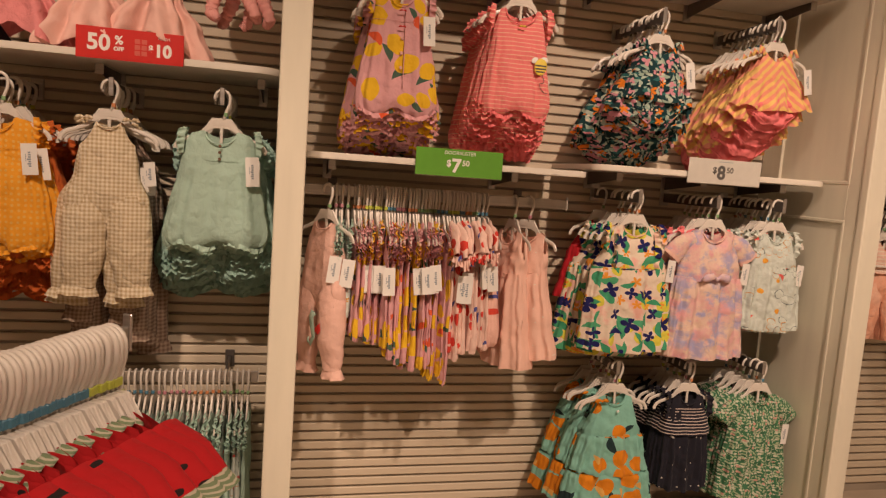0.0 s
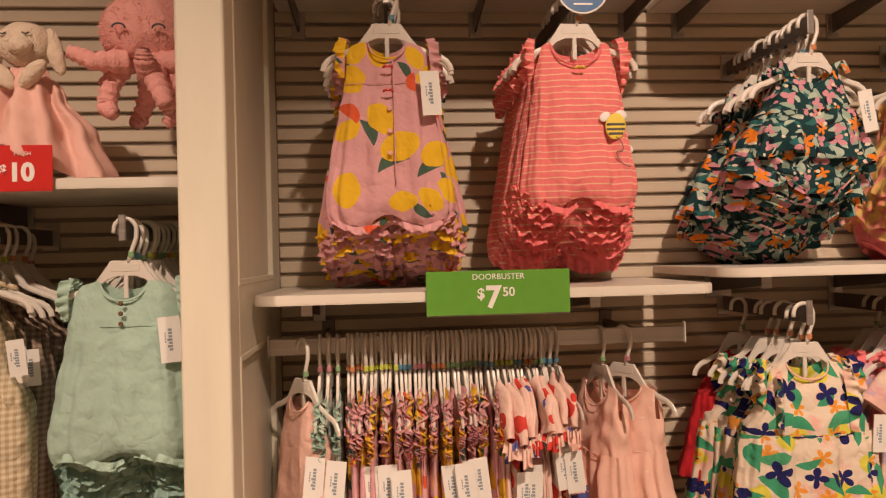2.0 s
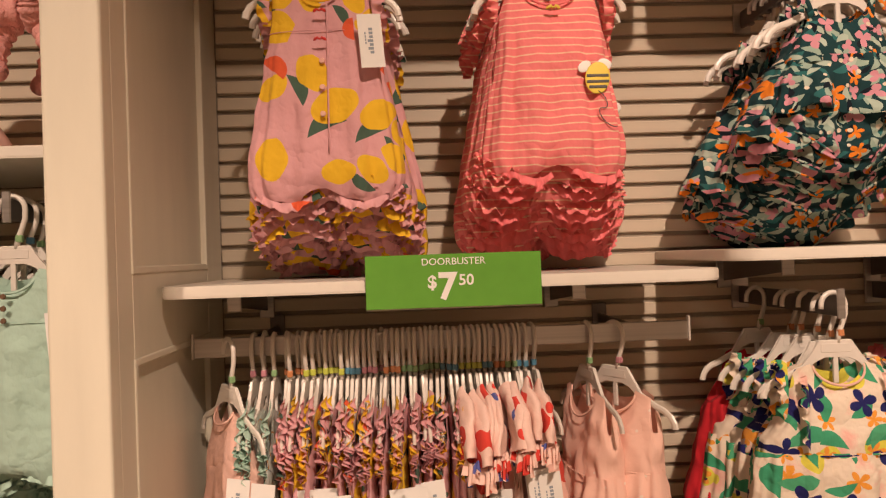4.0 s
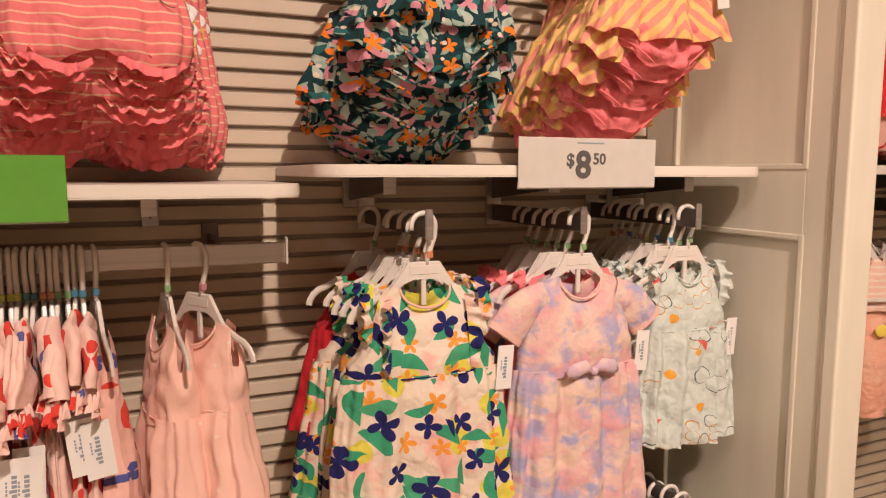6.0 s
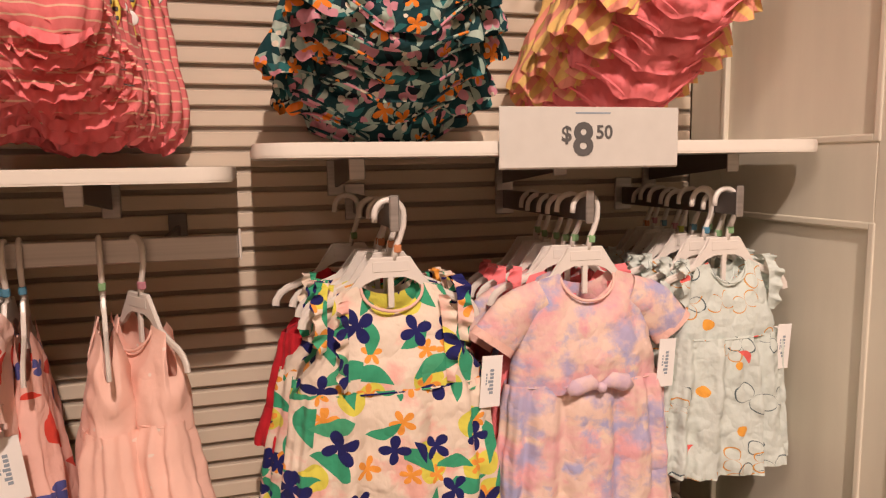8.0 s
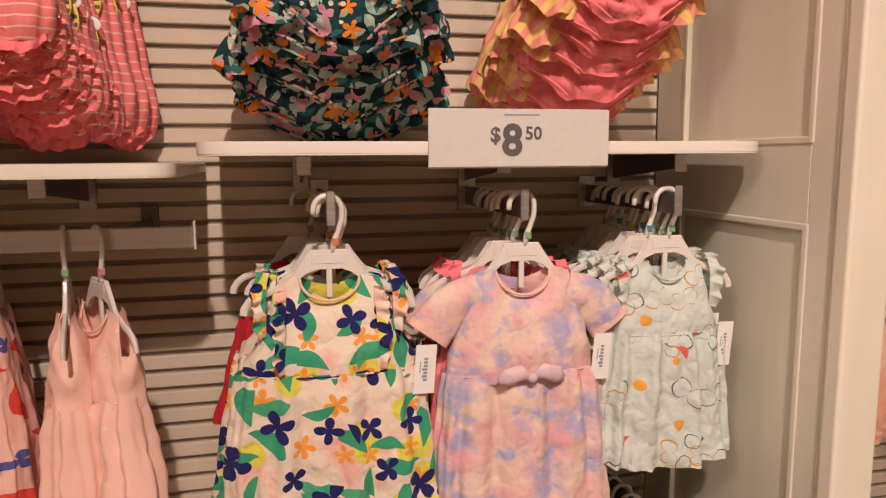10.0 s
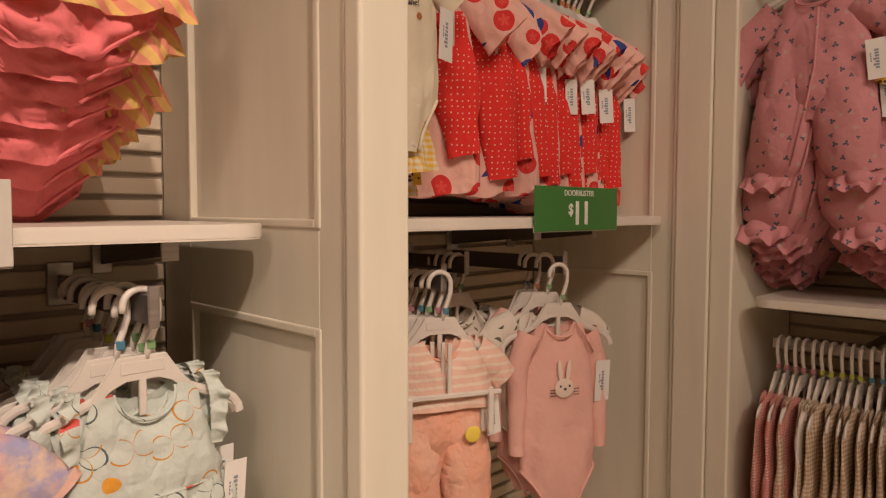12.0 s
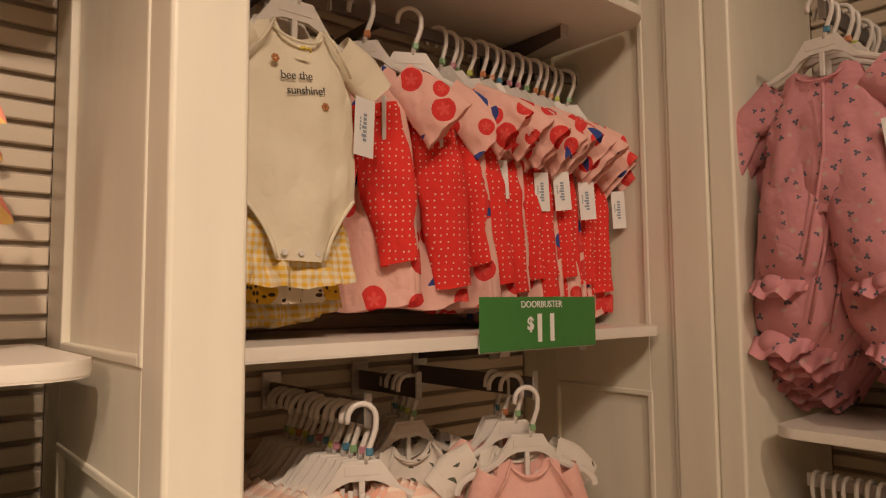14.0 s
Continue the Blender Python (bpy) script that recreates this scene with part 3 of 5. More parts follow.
def bracket(x, z, depth=0.30, y=BACK):
    """A steel shelf bracket under a shelf whose underside is at z."""
    t = thing("shelf_bracket", "grey steel bracket slotted into slatted wall under shelf", "bracket", "shelf brackets")
    bm = bmesh.new()
    pts = [(0, 0), (-depth, 0), (-depth, -0.028), (-0.06, -0.052), (0, -0.058)]
    va = [bm.verts.new((-0.0025, yy, zz)) for yy, zz in pts]
    vb = [bm.verts.new((0.0025, yy, zz)) for yy, zz in pts]
    bm.faces.new(va), bm.faces.new(vb[::-1])
    for i in range(5):
        bm.faces.new((va[i], vb[i], vb[(i + 1) % 5], va[(i + 1) % 5]))
    part("arm", bm, DARKSTEEL, t)
    part("back_plate", boxes((-0.018, 0.018, -0.008, 0.0, -0.075, 0.0, 0.002)), STEEL, t)
    part("tip_plate", boxes((-0.014, 0.014, -depth - 0.004, -depth, -0.036, 0.0, 0.0015)), STEEL, t)
    return place(t, x, y - 0.001, z - 0.0005)


shelf(-1.20, -0.030, 1.805, "white laminate shelf with rounded corners and plush toys")
shelf(0.062, 1.098, 1.545, "white laminate shelf with a green price sign", r=0.045)
shelf(1.128, 2.158, 1.578, "white laminate shelf with rounded corners and a price sign")
shelf(2.262, 3.352, 1.583, "white laminate shelf under a row of red outfits", r=0.05)
shelf(0.064, 1.10, 2.34, "upper white laminate shelf above hanging rompers", y0=2.37)
shelf(1.13, 2.158, 2.34, "upper white laminate shelf above hanging rompers", y0=2.37)
shelf(2.262, 3.352, 2.33, "upper white laminate shelf above red outfits", y0=2.37)
shelf(-2.168, -0.95, 1.372, "white laminate shelf below mauve sleepers", y0=3.425, y1=3.855, r=0.05, m=pose(0, 0, 0, 0, 0, -90))
for bx, bz in ((-1.1, 1.783), (-0.62, 1.783), (-0.10, 1.783), (0.16, 1.523), (0.86, 1.523), (1.30, 1.556), (1.68, 1.556), (2.06, 1.556), (2.36, 1.561), (2.98, 1.561), (3.24, 1.561),
               (0.12, 2.318), (0.62, 2.318), (1.06, 2.318), (1.22, 2.318), (1.7, 2.318), (2.1, 2.318), (2.4, 2.308), (3.2, 2.308)):
    bracket(bx, bz)

# ---- hangers ----


def make_hanger(clip):
    t = thing("hanger", "white plastic baby clothes hanger with coloured size clip", "hanger", "white plastic hangers")
    r = 0.024
    pts = [(-r * 1.02, 0, -r - 0.008)]
    pts += [(-r * math.cos(a), 0, -r + r * math.sin(a)) for a in (k * math.pi / 10 for k in range(0, 11))]
    pts += [(r * 0.97, 0, -r - 0.018), (r * 0.75, 0, -r - 0.034), (0.010, 0, -0.078), (0.006, 0, -0.098)]
    part("hook", sweep(bmesh.new(), pts, 0.0052, 0.0046, 8), HANGER, t, smooth=True)
    bm = bmesh.new()
    prof = [(-0.033, -0.092), (0.033, -0.092), (0.042, -0.110), (0.072, -0.146), (0.060, -0.152), (0.042, -0.132), (0.022, -0.124), (-0.022, -0.124), (-0.042, -0.132), (-0.060, -0.152), (-0.072, -0.146), (-0.042, -0.110)]
    lo = [bm.verts.new((x, -0.0036, z)) for x, z in prof]
    hi = [bm.verts.new((x, 0.0036, z)) for x, z in prof]
    bm.faces.new(lo), bm.faces.new(hi[::-1])
    n = len(prof)
    for i in range(n):
        bm.faces.new((lo[i], hi[i], hi[(i + 1) % n], lo[(i + 1) % n]))
    bmesh.ops.bevel(bm, geom=bm.edges[:], offset=0.0015, segments=1, affect="EDGES")
    for s in (-1, 1):
        sweep(bm, [(s * 0.064, 0, -0.146), (s * 0.082, 0, -0.154), (s * 0.105, 0, -0.164), (s * 0.122, 0, -0.169), (s * 0.135, 0, -0.178), (s * 0.143, 0, -0.190), (s * 0.145, 0, -0.200)], 0.0072, 0.0038, 8)
    box(bm, -0.005, 0.005, -0.003, 0.003, -0.176, -0.121, 0.001)
    box(bm, -0.030, 0.030, -0.0046, -0.0036, -0.116, -0.099, 0.0005)
    part("shoulder_bar", bm, HANGER, t)
    part("size_clip", boxes((0.006, 0.0185, -0.0056, 0.0056, -0.086, -0.072, 0.002)), clip, t, "small coloured plastic size clip")
    return t


HANGERS = [make_hanger(c) for c in CLIPS]
used = set()


def instance(template, m):
    """The first use places the template itself; later ones copy it."""
    if template.name in used:
        return copy_thing(template, m)
    used.add(template.name)
    template.matrix_basis = m
    return template


rnd = random.Random(7)


def hang(template, x, y, z, rz=0.0, ry=0.0, clip=None, size=1.0, rx=0.0):
    m = pose(x, y, z, rx, ry, rz)
    sx, sz = size if isinstance(size, tuple) else (size, size)
    instance(template, m @ Matrix.Diagonal((sx, 1 + (sx - 1) * 0.5, sz, 1)))
    k = rnd.randrange(len(HANGERS)) if clip is None else clip
    instance(HANGERS[k], m)


def stack(templates, x, y, z, n, step=0.034, rz=0.0, jitter=1.0, clip=None, grow=0.06, size=1.0, tall=None, yaw=0.0):
    """Garments one behind another on a face-out arm; the first stands in front."""
    d = Matrix.Rotation(radians(rz), 3, "Z") @ Vector((0, 1, 0))
    for i in range(n):
        tpl = templates[min(i, len(templates) - 1)]
        j = 0 if i == 0 else jitter
        hang(tpl, x + d.x * step * i + j * rnd.uniform(-0.006, 0.006) * abs(d.y), y + d.y * step * i + j * rnd.uniform(-0.012, 0.012) * abs(d.x),
             z - j * rnd.uniform(0.0, 0.010), rz + yaw + j * rnd.uniform(-4, 4), j * rnd.uniform(-2.5, 2.5), clip, (size * (1 + grow * i / n), size * (1 + (grow if tall is None else tall) * i / n)))


def face_arm(x, y, z, length=0.40, rz=0.0, notched=False):
    """A face-out arm from the slatted wall; its tip is at y - ... along the local -y."""
    t = thing("display_arm", "dark steel face-out arm slotted into slatted wall", "display arm", "face-out arms")
    bm = boxes((-0.005, 0.005, -length, -0.008, -0.046, -0.0045, 0.0015))
    if notched:
        for k in range(9):
            box(bm, -0.006, 0.006, -length + 0.02 + k * 0.04, -length + 0.032 + k * 0.04, -0.053, -0.046, 0.001)
    part("arm", bm, DARKSTEEL, t)
    part("end_stop", boxes((-0.008, 0.008, -length - 0.005, -length, -0.050, 0.008, 0.002)), STEEL, t)
    part("wall_plate", boxes((-0.022, 0.022, -0.0078, -0.001, -0.06, 0.018, 0.002)), STEEL, t)
    return place(t, x, y, z, rz)


# ---- garments ----
S = -0.134


def garment(name, label, category, group=""):
    return thing(name, label, category, group)


def shoulder_frills(t, mat, x=0.085, out=0.026, z=S, drop=0.08, seed=0):
    for s in (-1, 1):
        part("shoulder_frill", frill(bmesh.new(), [(s * (x - 0.010), 0.010, z + 0.002), (s * (x - 0.004), -0.008, z + 0.004), (s * (x + 0.001), -0.020, z - 0.022), (s * (x + 0.002), -0.022, z - drop * 0.6), (s * (x + 0.004), -0.018, z - drop)],
                                     (s * 0.90, -0.30, -0.16), out, 5, 0.007, seed + s), mat, t)
        part("shoulder_frill", frill(bmesh.new(), [(s * (x - 0.006), 0.014, z), (s * (x + 0.002), 0.012, z - drop * 0.5), (s * (x + 0.005), 0.006, z - drop)],
                                     (s * 0.92, 0.30, -0.12), out * 0.8, 4, 0.008, seed + 2 * s), mat, t)


def neckband(t, mat, w, d, z=S, y=-0.028):
    pts = [(w * math.sin(a), y + 0.02 * (1 - math.cos(a)) ** 1.0, z - d * math.cos(a) ** 0.8 if math.cos(a) > 0 else z) for a in (-1.5 + 3.0 * k / 16 for k in range(17))]
    part("neckband", sweep(bmesh.new(), pts, 0.0026, 0.0018, 6), mat, t, smooth=True)


def buttons(t, mat, x, zs, y):
    for z in zs:
        bm = bmesh.new()
        bmesh.ops.create_cone(bm, cap_ends=True, segments=12, radius1=0.0055, radius2=0.0045, depth=0.003, matrix=pose(x, y, z, 90, 0, 0))
        part("button", bm, mat, t)


def bow(t, mat, x, y, z, size=0.03, name="bow"):
    bm = bmesh.new()
    for s in (-1, 1):
        sweep(bm, [(x, y, z), (x + s * size * 0.45, y - 0.006, z + size * 0.22), (x + s * size, y - 0.003, z + size * 0.05), (x + s * size * 1.25, y, z - size * 0.12)],
              lambda v: size * (0.08 + 0.28 * math.sin(math.pi * min(1, v * 0.88 + 0.02)) ** 1.3), lambda v: min(0.006, size * 0.22), 10)
    bmesh.ops.create_uvsphere(bm, u_segments=10, v_segments=6, radius=size * 0.2, matrix=pose(x, y - 0.006, z))
    part(name, bm, mat, t, "small knotted cloth bow", smooth=True)


def romper(label, mat, length=0.40, wide=0.155, hem=None, chest=0.112, neck_d=0.045, frills=True, seed=0, legs=0.035, under=None, straps=0.42, tag=1, name="romper", group="baby rompers", crush=0.002, neck=0.46, arm_d=0.02, yoke=True):
    t = garment(name, label, "baby romper", group)
    zb = S - length

    def bottom(s, front):
        return zb + legs * (0.9 * math.exp(-(s / 0.28) ** 2)) + 0.012 * abs(s) ** 3

    part("body", cloth(bmesh.new(), [(0, chest * 0.90, 0.014, 0.0), (0.10, chest * 0.93, 0.022, 0.001), (0.22, chest, 0.027, 0.001), (0.34, chest * 0.5 + wide * 0.42, 0.034, 0.004), (0.6, wide * 0.90, 0.042, 0.006), (0.88, wide, 0.050, 0.0065), (0.95, wide * 0.98, 0.048, 0.008), (1, wide * 0.91, 0.036, 0.006)],
                       neckline(S, neck, neck_d, arm_d, straps), bottom, 84, 30, 11, seed, (17, 0.006, 0.09), crush=min(crush, 0.004), pleat=0.007 if crush > 0.005 else 0.0), mat, t)
    zy = S - 0.10
    pts = [(chest * 1.02 * math.sin(a), -0.0295 * math.cos(a), zy) for a in (-1.4 + 2.8 * k / 20 for k in range(21))]
    if yoke:
        part("yoke_seam", sweep(bmesh.new(), pts, 0.0008, 0.0007, 5), LILAC if mat is LEMON else mat, t, smooth=True)
    for s in (-1, 1):
        n = 14
        ring = [(s * wide * 0.47 + wide * 0.44 * math.cos(a), -0.040 * math.sin(a) * 0.95, zb + 0.016 + 0.012 * math.sin(2.3 * a + seed)) for a in (math.pi * k / n for k in range(n + 1))]
        part("leg_frill", frill(bmesh.new(), ring, (0, -0.35, -0.94), 0.017, 7, 0.006, seed + s), hem or mat, t)
        if crush > 0.005:
            for q in (1, 2, 3):
                part("leg_frill", frill(bmesh.new(), [(x * (1 + 0.02 * q), y - 0.003 * q, z + 0.019 * q) for x, y, z in ring], (0, -0.75, -0.66), 0.026, 7 + q, 0.0075, seed + s + 2 * q, 5, jumble=2.2), LILAC if mat is LEMON and q < 3 else mat, t)
    if frills:
        shoulder_frills(t, mat, chest * 0.91, seed=seed)
    neckband(t, hem or mat, chest * 0.9 * neck, neck_d)
    if tag:
        tag_card(t, wide * 0.62 * tag, -0.052, S - 0.08, 10 * tag, -4)
    return t


def bloomers(label, mat, cover, seed=0, wide=0.165, skirt_len=0.25, length=0.42, rise=0.10, droop=0.0, waist=0.10, tag=True):
    """A romper with a flounce over gathered briefs."""
    t = garment("romper", label, "baby romper", "baby rompers")
    zb = S - length
    wb = wide * 0.80

    def bottom(s, front):
        return zb + rise * max(0.0, abs(s) - 0.36) ** 0.85

    part("briefs", cloth(bmesh.new(), [(0, wide * 0.74, 0.03, 0.003), (0.45, wide * 0.86, 0.046, 0.005), (0.85, wide * 0.83, 0.046, 0.005), (1, wb, 0.036, 0.004)],
                         level(S - waist - 0.03), bottom, 96, 34, 10, seed + 2, (0, 0.0, 0.1), 0.005, crush=0.006, pleat=0.009), mat, t, "gathered briefs")
    part("body", cloth(bmesh.new(), [(0, 0.074, 0.014, 0), (0.3, 0.088, 0.024, 0.001), (1, wide * 0.76, 0.034, 0.003)], neckline(S, 0.66, 0.035, 0.035, 0.2), level(S - waist - 0.012), 60, 14, 8, seed), cover, t)
    part("flounce", cloth(bmesh.new(), [(0, wide * 0.76, 0.036, 0.004), (0.5, wide * 0.95, 0.050, 0.008), (1, wide * 1.10, 0.056, 0.012)], level(S - waist), lambda s, f: S - skirt_len - droop * math.sin(2.75 * abs(s)) + 0.012 * math.sin(3 * s + seed), 104, 18, 9, seed + 1, (11, 0.009, 0.5), 0.007, crush=0.004), cover, t)
    for s in (-1, 1):
        part("strap_tie", sweep(bmesh.new(), [(s * 0.058, -0.012, S - 0.02), (s * 0.066, -0.006, S + 0.012), (s * 0.078, -0.010, S + 0.018), (s * 0.086, -0.02, S - 0.012)], 0.008, 0.0025, 8), cover, t, smooth=True)
        us = [0.36 + 0.64 * k / 10 for k in range(11)]
        ring = [(s * wb * u * 0.98, -0.041 * max(0.0, 1 - u * u) ** 0.38 - 0.003, bottom(u, True) + 0.003) for u in us]
        part("leg_elastic", sweep(bmesh.new(), ring, 0.0022, 0.0020, 6), mat, t, smooth=True)
    if tag:
        tag_card(t, wide * 0.72, -0.05, S - 0.06, 14, -12)
    return t


def dress(label, mat, length, waist=0.16, bodice=0.10, waist_w=0.148, hem_w=0.19, sleeves=False, frills=False, tie=False, neck_d=0.042, seed=0, trim=None, tiers=1, group="baby dresses", tag=1, bib=True, neck=0.45, folds=12):
    t = garment("dress", label, "baby dress", group)
    zw, zb = S - waist, S - length
    part("bodice", cloth(bmesh.new(), [(0, bodice * 0.95, 0.015, 0), (0.35, bodice * 1.03, 0.03, 0.001), (0.7, waist_w * 0.90, 0.042, 0.002), (1, waist_w * 0.94, 0.042, 0.003)], neckline(S, neck, neck_d, 0.07, 0.34 if neck < 0.5 else 0.3), level(zw - 0.014), 72, 20, 7, seed, crush=0.0025), mat, t)
    seam = [(waist_w * 0.95 * math.sin(a), -0.046 * math.cos(a), zw) for a in (-1.5 + 3.0 * k / 24 for k in range(25))]
    part("waist_seam", sweep(bmesh.new(), seam, 0.0016, 0.0014, 6), mat, t, smooth=True)
    step = (zb - zw) / tiers
    w0, w1 = waist_w * 0.93, hem_w
    for k in range(tiers):
        a, b = w0 + (w1 - w0) * k / tiers, w0 + (w1 - w0) * (k + 1) / tiers
        part("skirt", cloth(bmesh.new(), [(0, a * 1.03, 0.043 + 0.012 * k, 0.0050), (0.12, a * 1.08, 0.052 + 0.012 * k, 0.0075), (0.6, (a + b) * 0.52, 0.058 + 0.012 * k, 0.0085), (1, b, 0.064 + 0.012 * k, 0.010)],
                            level(zw + step * k + 0.004), lambda s, f, k=k: zw + step * (k + 1) + 0.014 * abs(s) ** 2, 112, 24, folds, seed + 3 + k, (0, 0, 0.1), crush=0.0045), mat, t)
    if sleeves:
        for s in (-1, 1):
            part("sleeve", limb(bmesh.new(), [(s * bodice * 0.66, 0, S - 0.044), (s * (bodice + 0.008), -0.002, S - 0.066), (s * (bodice + 0.050), -0.004, S - 0.112)], [0.034, 0.040, 0.043], [0.022, 0.022, 0.015], 24, seed + s), mat, t)
            part("cuff", limb(bmesh.new(), [(s * (bodice + 0.0465), -0.004, S - 0.1075), (s * (bodice + 0.055), -0.004, S - 0.119)], [0.0445, 0.0445], [0.0162, 0.016], 24, seed + s, 0.001), trim or mat, t)
    if frills:
        shoulder_frills(t, mat, bodice * 0.86, 0.027, drop=0.10, seed=seed)
        for s in (-1, 1) if bib else ():
            part("bib_frill", frill(bmesh.new(), [(s * bodice * 0.6, -0.026, S - 0.02), (s * bodice * 0.62, -0.038, S - 0.07), (s * bodice * 0.66, -0.044, zw + 0.01)], (s * 0.8, -0.6, 0), 0.026, 5, 0.006, seed + s), mat, t)
    if tie:
        bow(t, LAVENDER, 0.0, -0.060, zw + 0.002, 0.048)
    neckband(t, trim or mat, bodice * (0.42 if neck < 0.5 else 0.58), neck_d)
    if tag:
        tag_card(t, waist_w * 0.98 * tag, -0.030, S - 0.130, 12 * tag, 5 * tag, 0.040, 0.088)
    return t


def legged(label, mat, name="romper", category="baby romper", body=0.28, leg=0.26, chest=0.095, hip=0.125, long_sleeves=False, short_sleeves=False, feet=False, frill_hem=True, neck_d=0.03, straps=0.3, seed=0, group="", tag=1, button_line=False, splay=0.62):
    """A one-piece with trouser legs."""
    t = garment(name, label, category, group)
    zc = S - body
    part("body", cloth(bmesh.new(), [(0, chest * 0.86, 0.014, 0), (0.3, chest, 0.028, 0.001), (0.70, hip * 0.97, 0.041, 0.003), (1, hip * 0.86, 0.026, 0.002)], neckline(S, 0.42, neck_d, 0.06, straps),
                       lambda s, f: zc + 0.015 * math.exp(-(s / 0.2) ** 2), 72, 24, 7, seed, crush=0.003), mat, t)
    for s in (-1, 1):
        part("leg", limb(bmesh.new(), [(s * hip * 0.44, 0, zc + 0.105), (s * hip * 0.49, -0.001, zc + 0.03), (s * hip * 0.55, -0.006, zc - leg * 0.5), (s * hip * splay, 0, zc - leg)], [hip * 0.46, hip * 0.53, hip * 0.50, hip * 0.38], [0.035, 0.0465, 0.040, 0.024], 32, seed + s, 0.007), mat, t)
        if frill_hem:
            part("ankle_frill", limb(bmesh.new(), [(s * hip * splay, 0, zc - leg + 0.004), (s * hip * (splay + 0.02), 0, zc - leg - 0.03)], [hip * 0.36, hip * 0.47], [0.024, 0.034], 28, seed, 0.004, 0.008), mat, t)
        if feet:
            bm = bmesh.new()
            bmesh.ops.create_uvsphere(bm, u_segments=16, v_segments=10, radius=1, matrix=pose(s * hip * (splay + 0.06), -0.018, zc - leg - 0.008) @ Matrix.Diagonal((0.028, 0.030, 0.022, 1)))
            for v in bm.verts:
                v.co += Vector((noise.noise(v.co * 30), noise.noise(v.co * 30 + Vector((3, 0, 0))), noise.noise(v.co * 30 + Vector((0, 7, 0))))) * 0.004
            part("foot", bm, mat, t, smooth=True)
            part("ankle_frill", frill(bmesh.new(), [(s * hip * (splay + 0.02) + hip * 0.42 * math.cos(a), -0.03 * math.sin(a), zc - leg + 0.004) for a in (math.pi * k / 10 for k in range(11))], (0, -0.62, -0.72), 0.042, 4, 0.008, seed, 6, jumble=0.8), mat, t)
        if long_sleeves:
            part("sleeve", limb(bmesh.new(), [(s * chest * 0.75, 0, S - 0.03), (s * (chest + 0.045), 0, S - 0.09), (s * (chest + 0.094), -0.01, S - 0.205)], [0.038, 0.036, 0.028], [0.022, 0.022, 0.018], 24, seed + s), mat, t)
            part("cuff_frill", limb(bmesh.new(), [(s * (chest + 0.091), -0.01, S - 0.195), (s * (chest + 0.112), -0.012, S - 0.240)], [0.028, 0.050], [0.018, 0.028], 24, seed, 0.003, 0.006), mat, t)
        if short_sleeves:
            part("sleeve", limb(bmesh.new(), [(s * chest * 0.75, 0, S - 0.025), (s * (chest + 0.03), 0, S - 0.06), (s * (chest + 0.045), -0.005, S - 0.095)], [0.034, 0.038, 0.036], [0.022, 0.026, 0.022], 24, seed + s, 0.004, 0.006), mat, t)
    neckband(t, mat, chest * 0.40, neck_d)
    if button_line:
        sweep_pts = [(0.012, -0.038, S - 0.04), (0.010, -0.046, S - 0.16), (-0.004, -0.052, zc + 0.03), (-0.03, -0.05, zc - 0.08)]
        part("placket", sweep(bmesh.new(), sweep_pts, 0.0028, 0.0015, 6), mat, t, smooth=True)
    if tag:
        tag_card(t, hip * 0.95 * tag, -0.035, S - 0.12, 14 * tag, -6 * tag, 0.034, 0.078)
    return t


def bodysuit(label, mat, length=0.37, long_sleeves=False, seed=0, chest=0.102, neck_d=0.035, trim=None, tag=1, group="baby bodysuits"):
    t = garment("bodysuit", label, "baby bodysuit", group)
    zb = S - length

    def bottom(s, front):
        return zb + 0.105 * max(0.0, abs(s) - 0.40) ** 0.6 * 1.35

    part("body", cloth(bmesh.new(), [(0, chest * 0.86, 0.014, 0), (0.3, chest, 0.028, 0.001), (0.75, chest * 1.06, 0.034, 0.003), (1, chest * 1.04, 0.026, 0.003)], neckline(S, 0.45, neck_d, 0.05, 0.36), bottom, 64, 20, 6, seed), mat, t)
    for s in (-1, 1):
        if long_sleeves:
            pts, w = [(s * chest * 0.78, 0, S - 0.03), (s * (chest + 0.010), 0, S - 0.10), (s * (chest + 0.018), -0.008, S - 0.31)], [0.034, 0.027, 0.018]
        else:
            pts, w = [(s * chest * 0.78, 0, S - 0.025), (s * (chest + 0.02), 0, S - 0.05), (s * (chest + 0.055), -0.004, S - 0.085)], [0.034, 0.040, 0.036]
        part("sleeve", limb(bmesh.new(), pts, w, [0.022, 0.022, 0.017], 24, seed + s), mat, t)
        edge = [(s * chest * 1.05 * u, -0.030 * max(0.0, 1 - u * u) ** 0.38 - 0.002, bottom(u, True) + 0.002) for u in (0.38 + 0.62 * k / 10 for k in range(11))]
        part("leg_binding", sweep(bmesh.new(), edge, 0.0035, 0.0028, 6), trim or mat, t, smooth=True)
        lap = [(s * chest * 0.42, -0.020, S - 0.004), (s * chest * 0.60, -0.034, S - 0.035), (s * chest * 0.86, -0.028, S - 0.075)]
        part("shoulder_lap", sweep(bmesh.new(), lap, 0.0028, 0.002, 6), trim or mat, t, smooth=True)
    neckband(t, trim or mat, chest * 0.44, neck_d)
    buttons(t, HANGER, 0.0, (zb + 0.012,), -0.030), buttons(t, HANGER, 0.028, (zb + 0.012,), -0.030), buttons(t, HANGER, -0.028, (zb + 0.012,), -0.030)
    if tag:
        tag_card(t, (chest + 0.02) * tag, -0.02, S - 0.1, 10, 3)
    return t


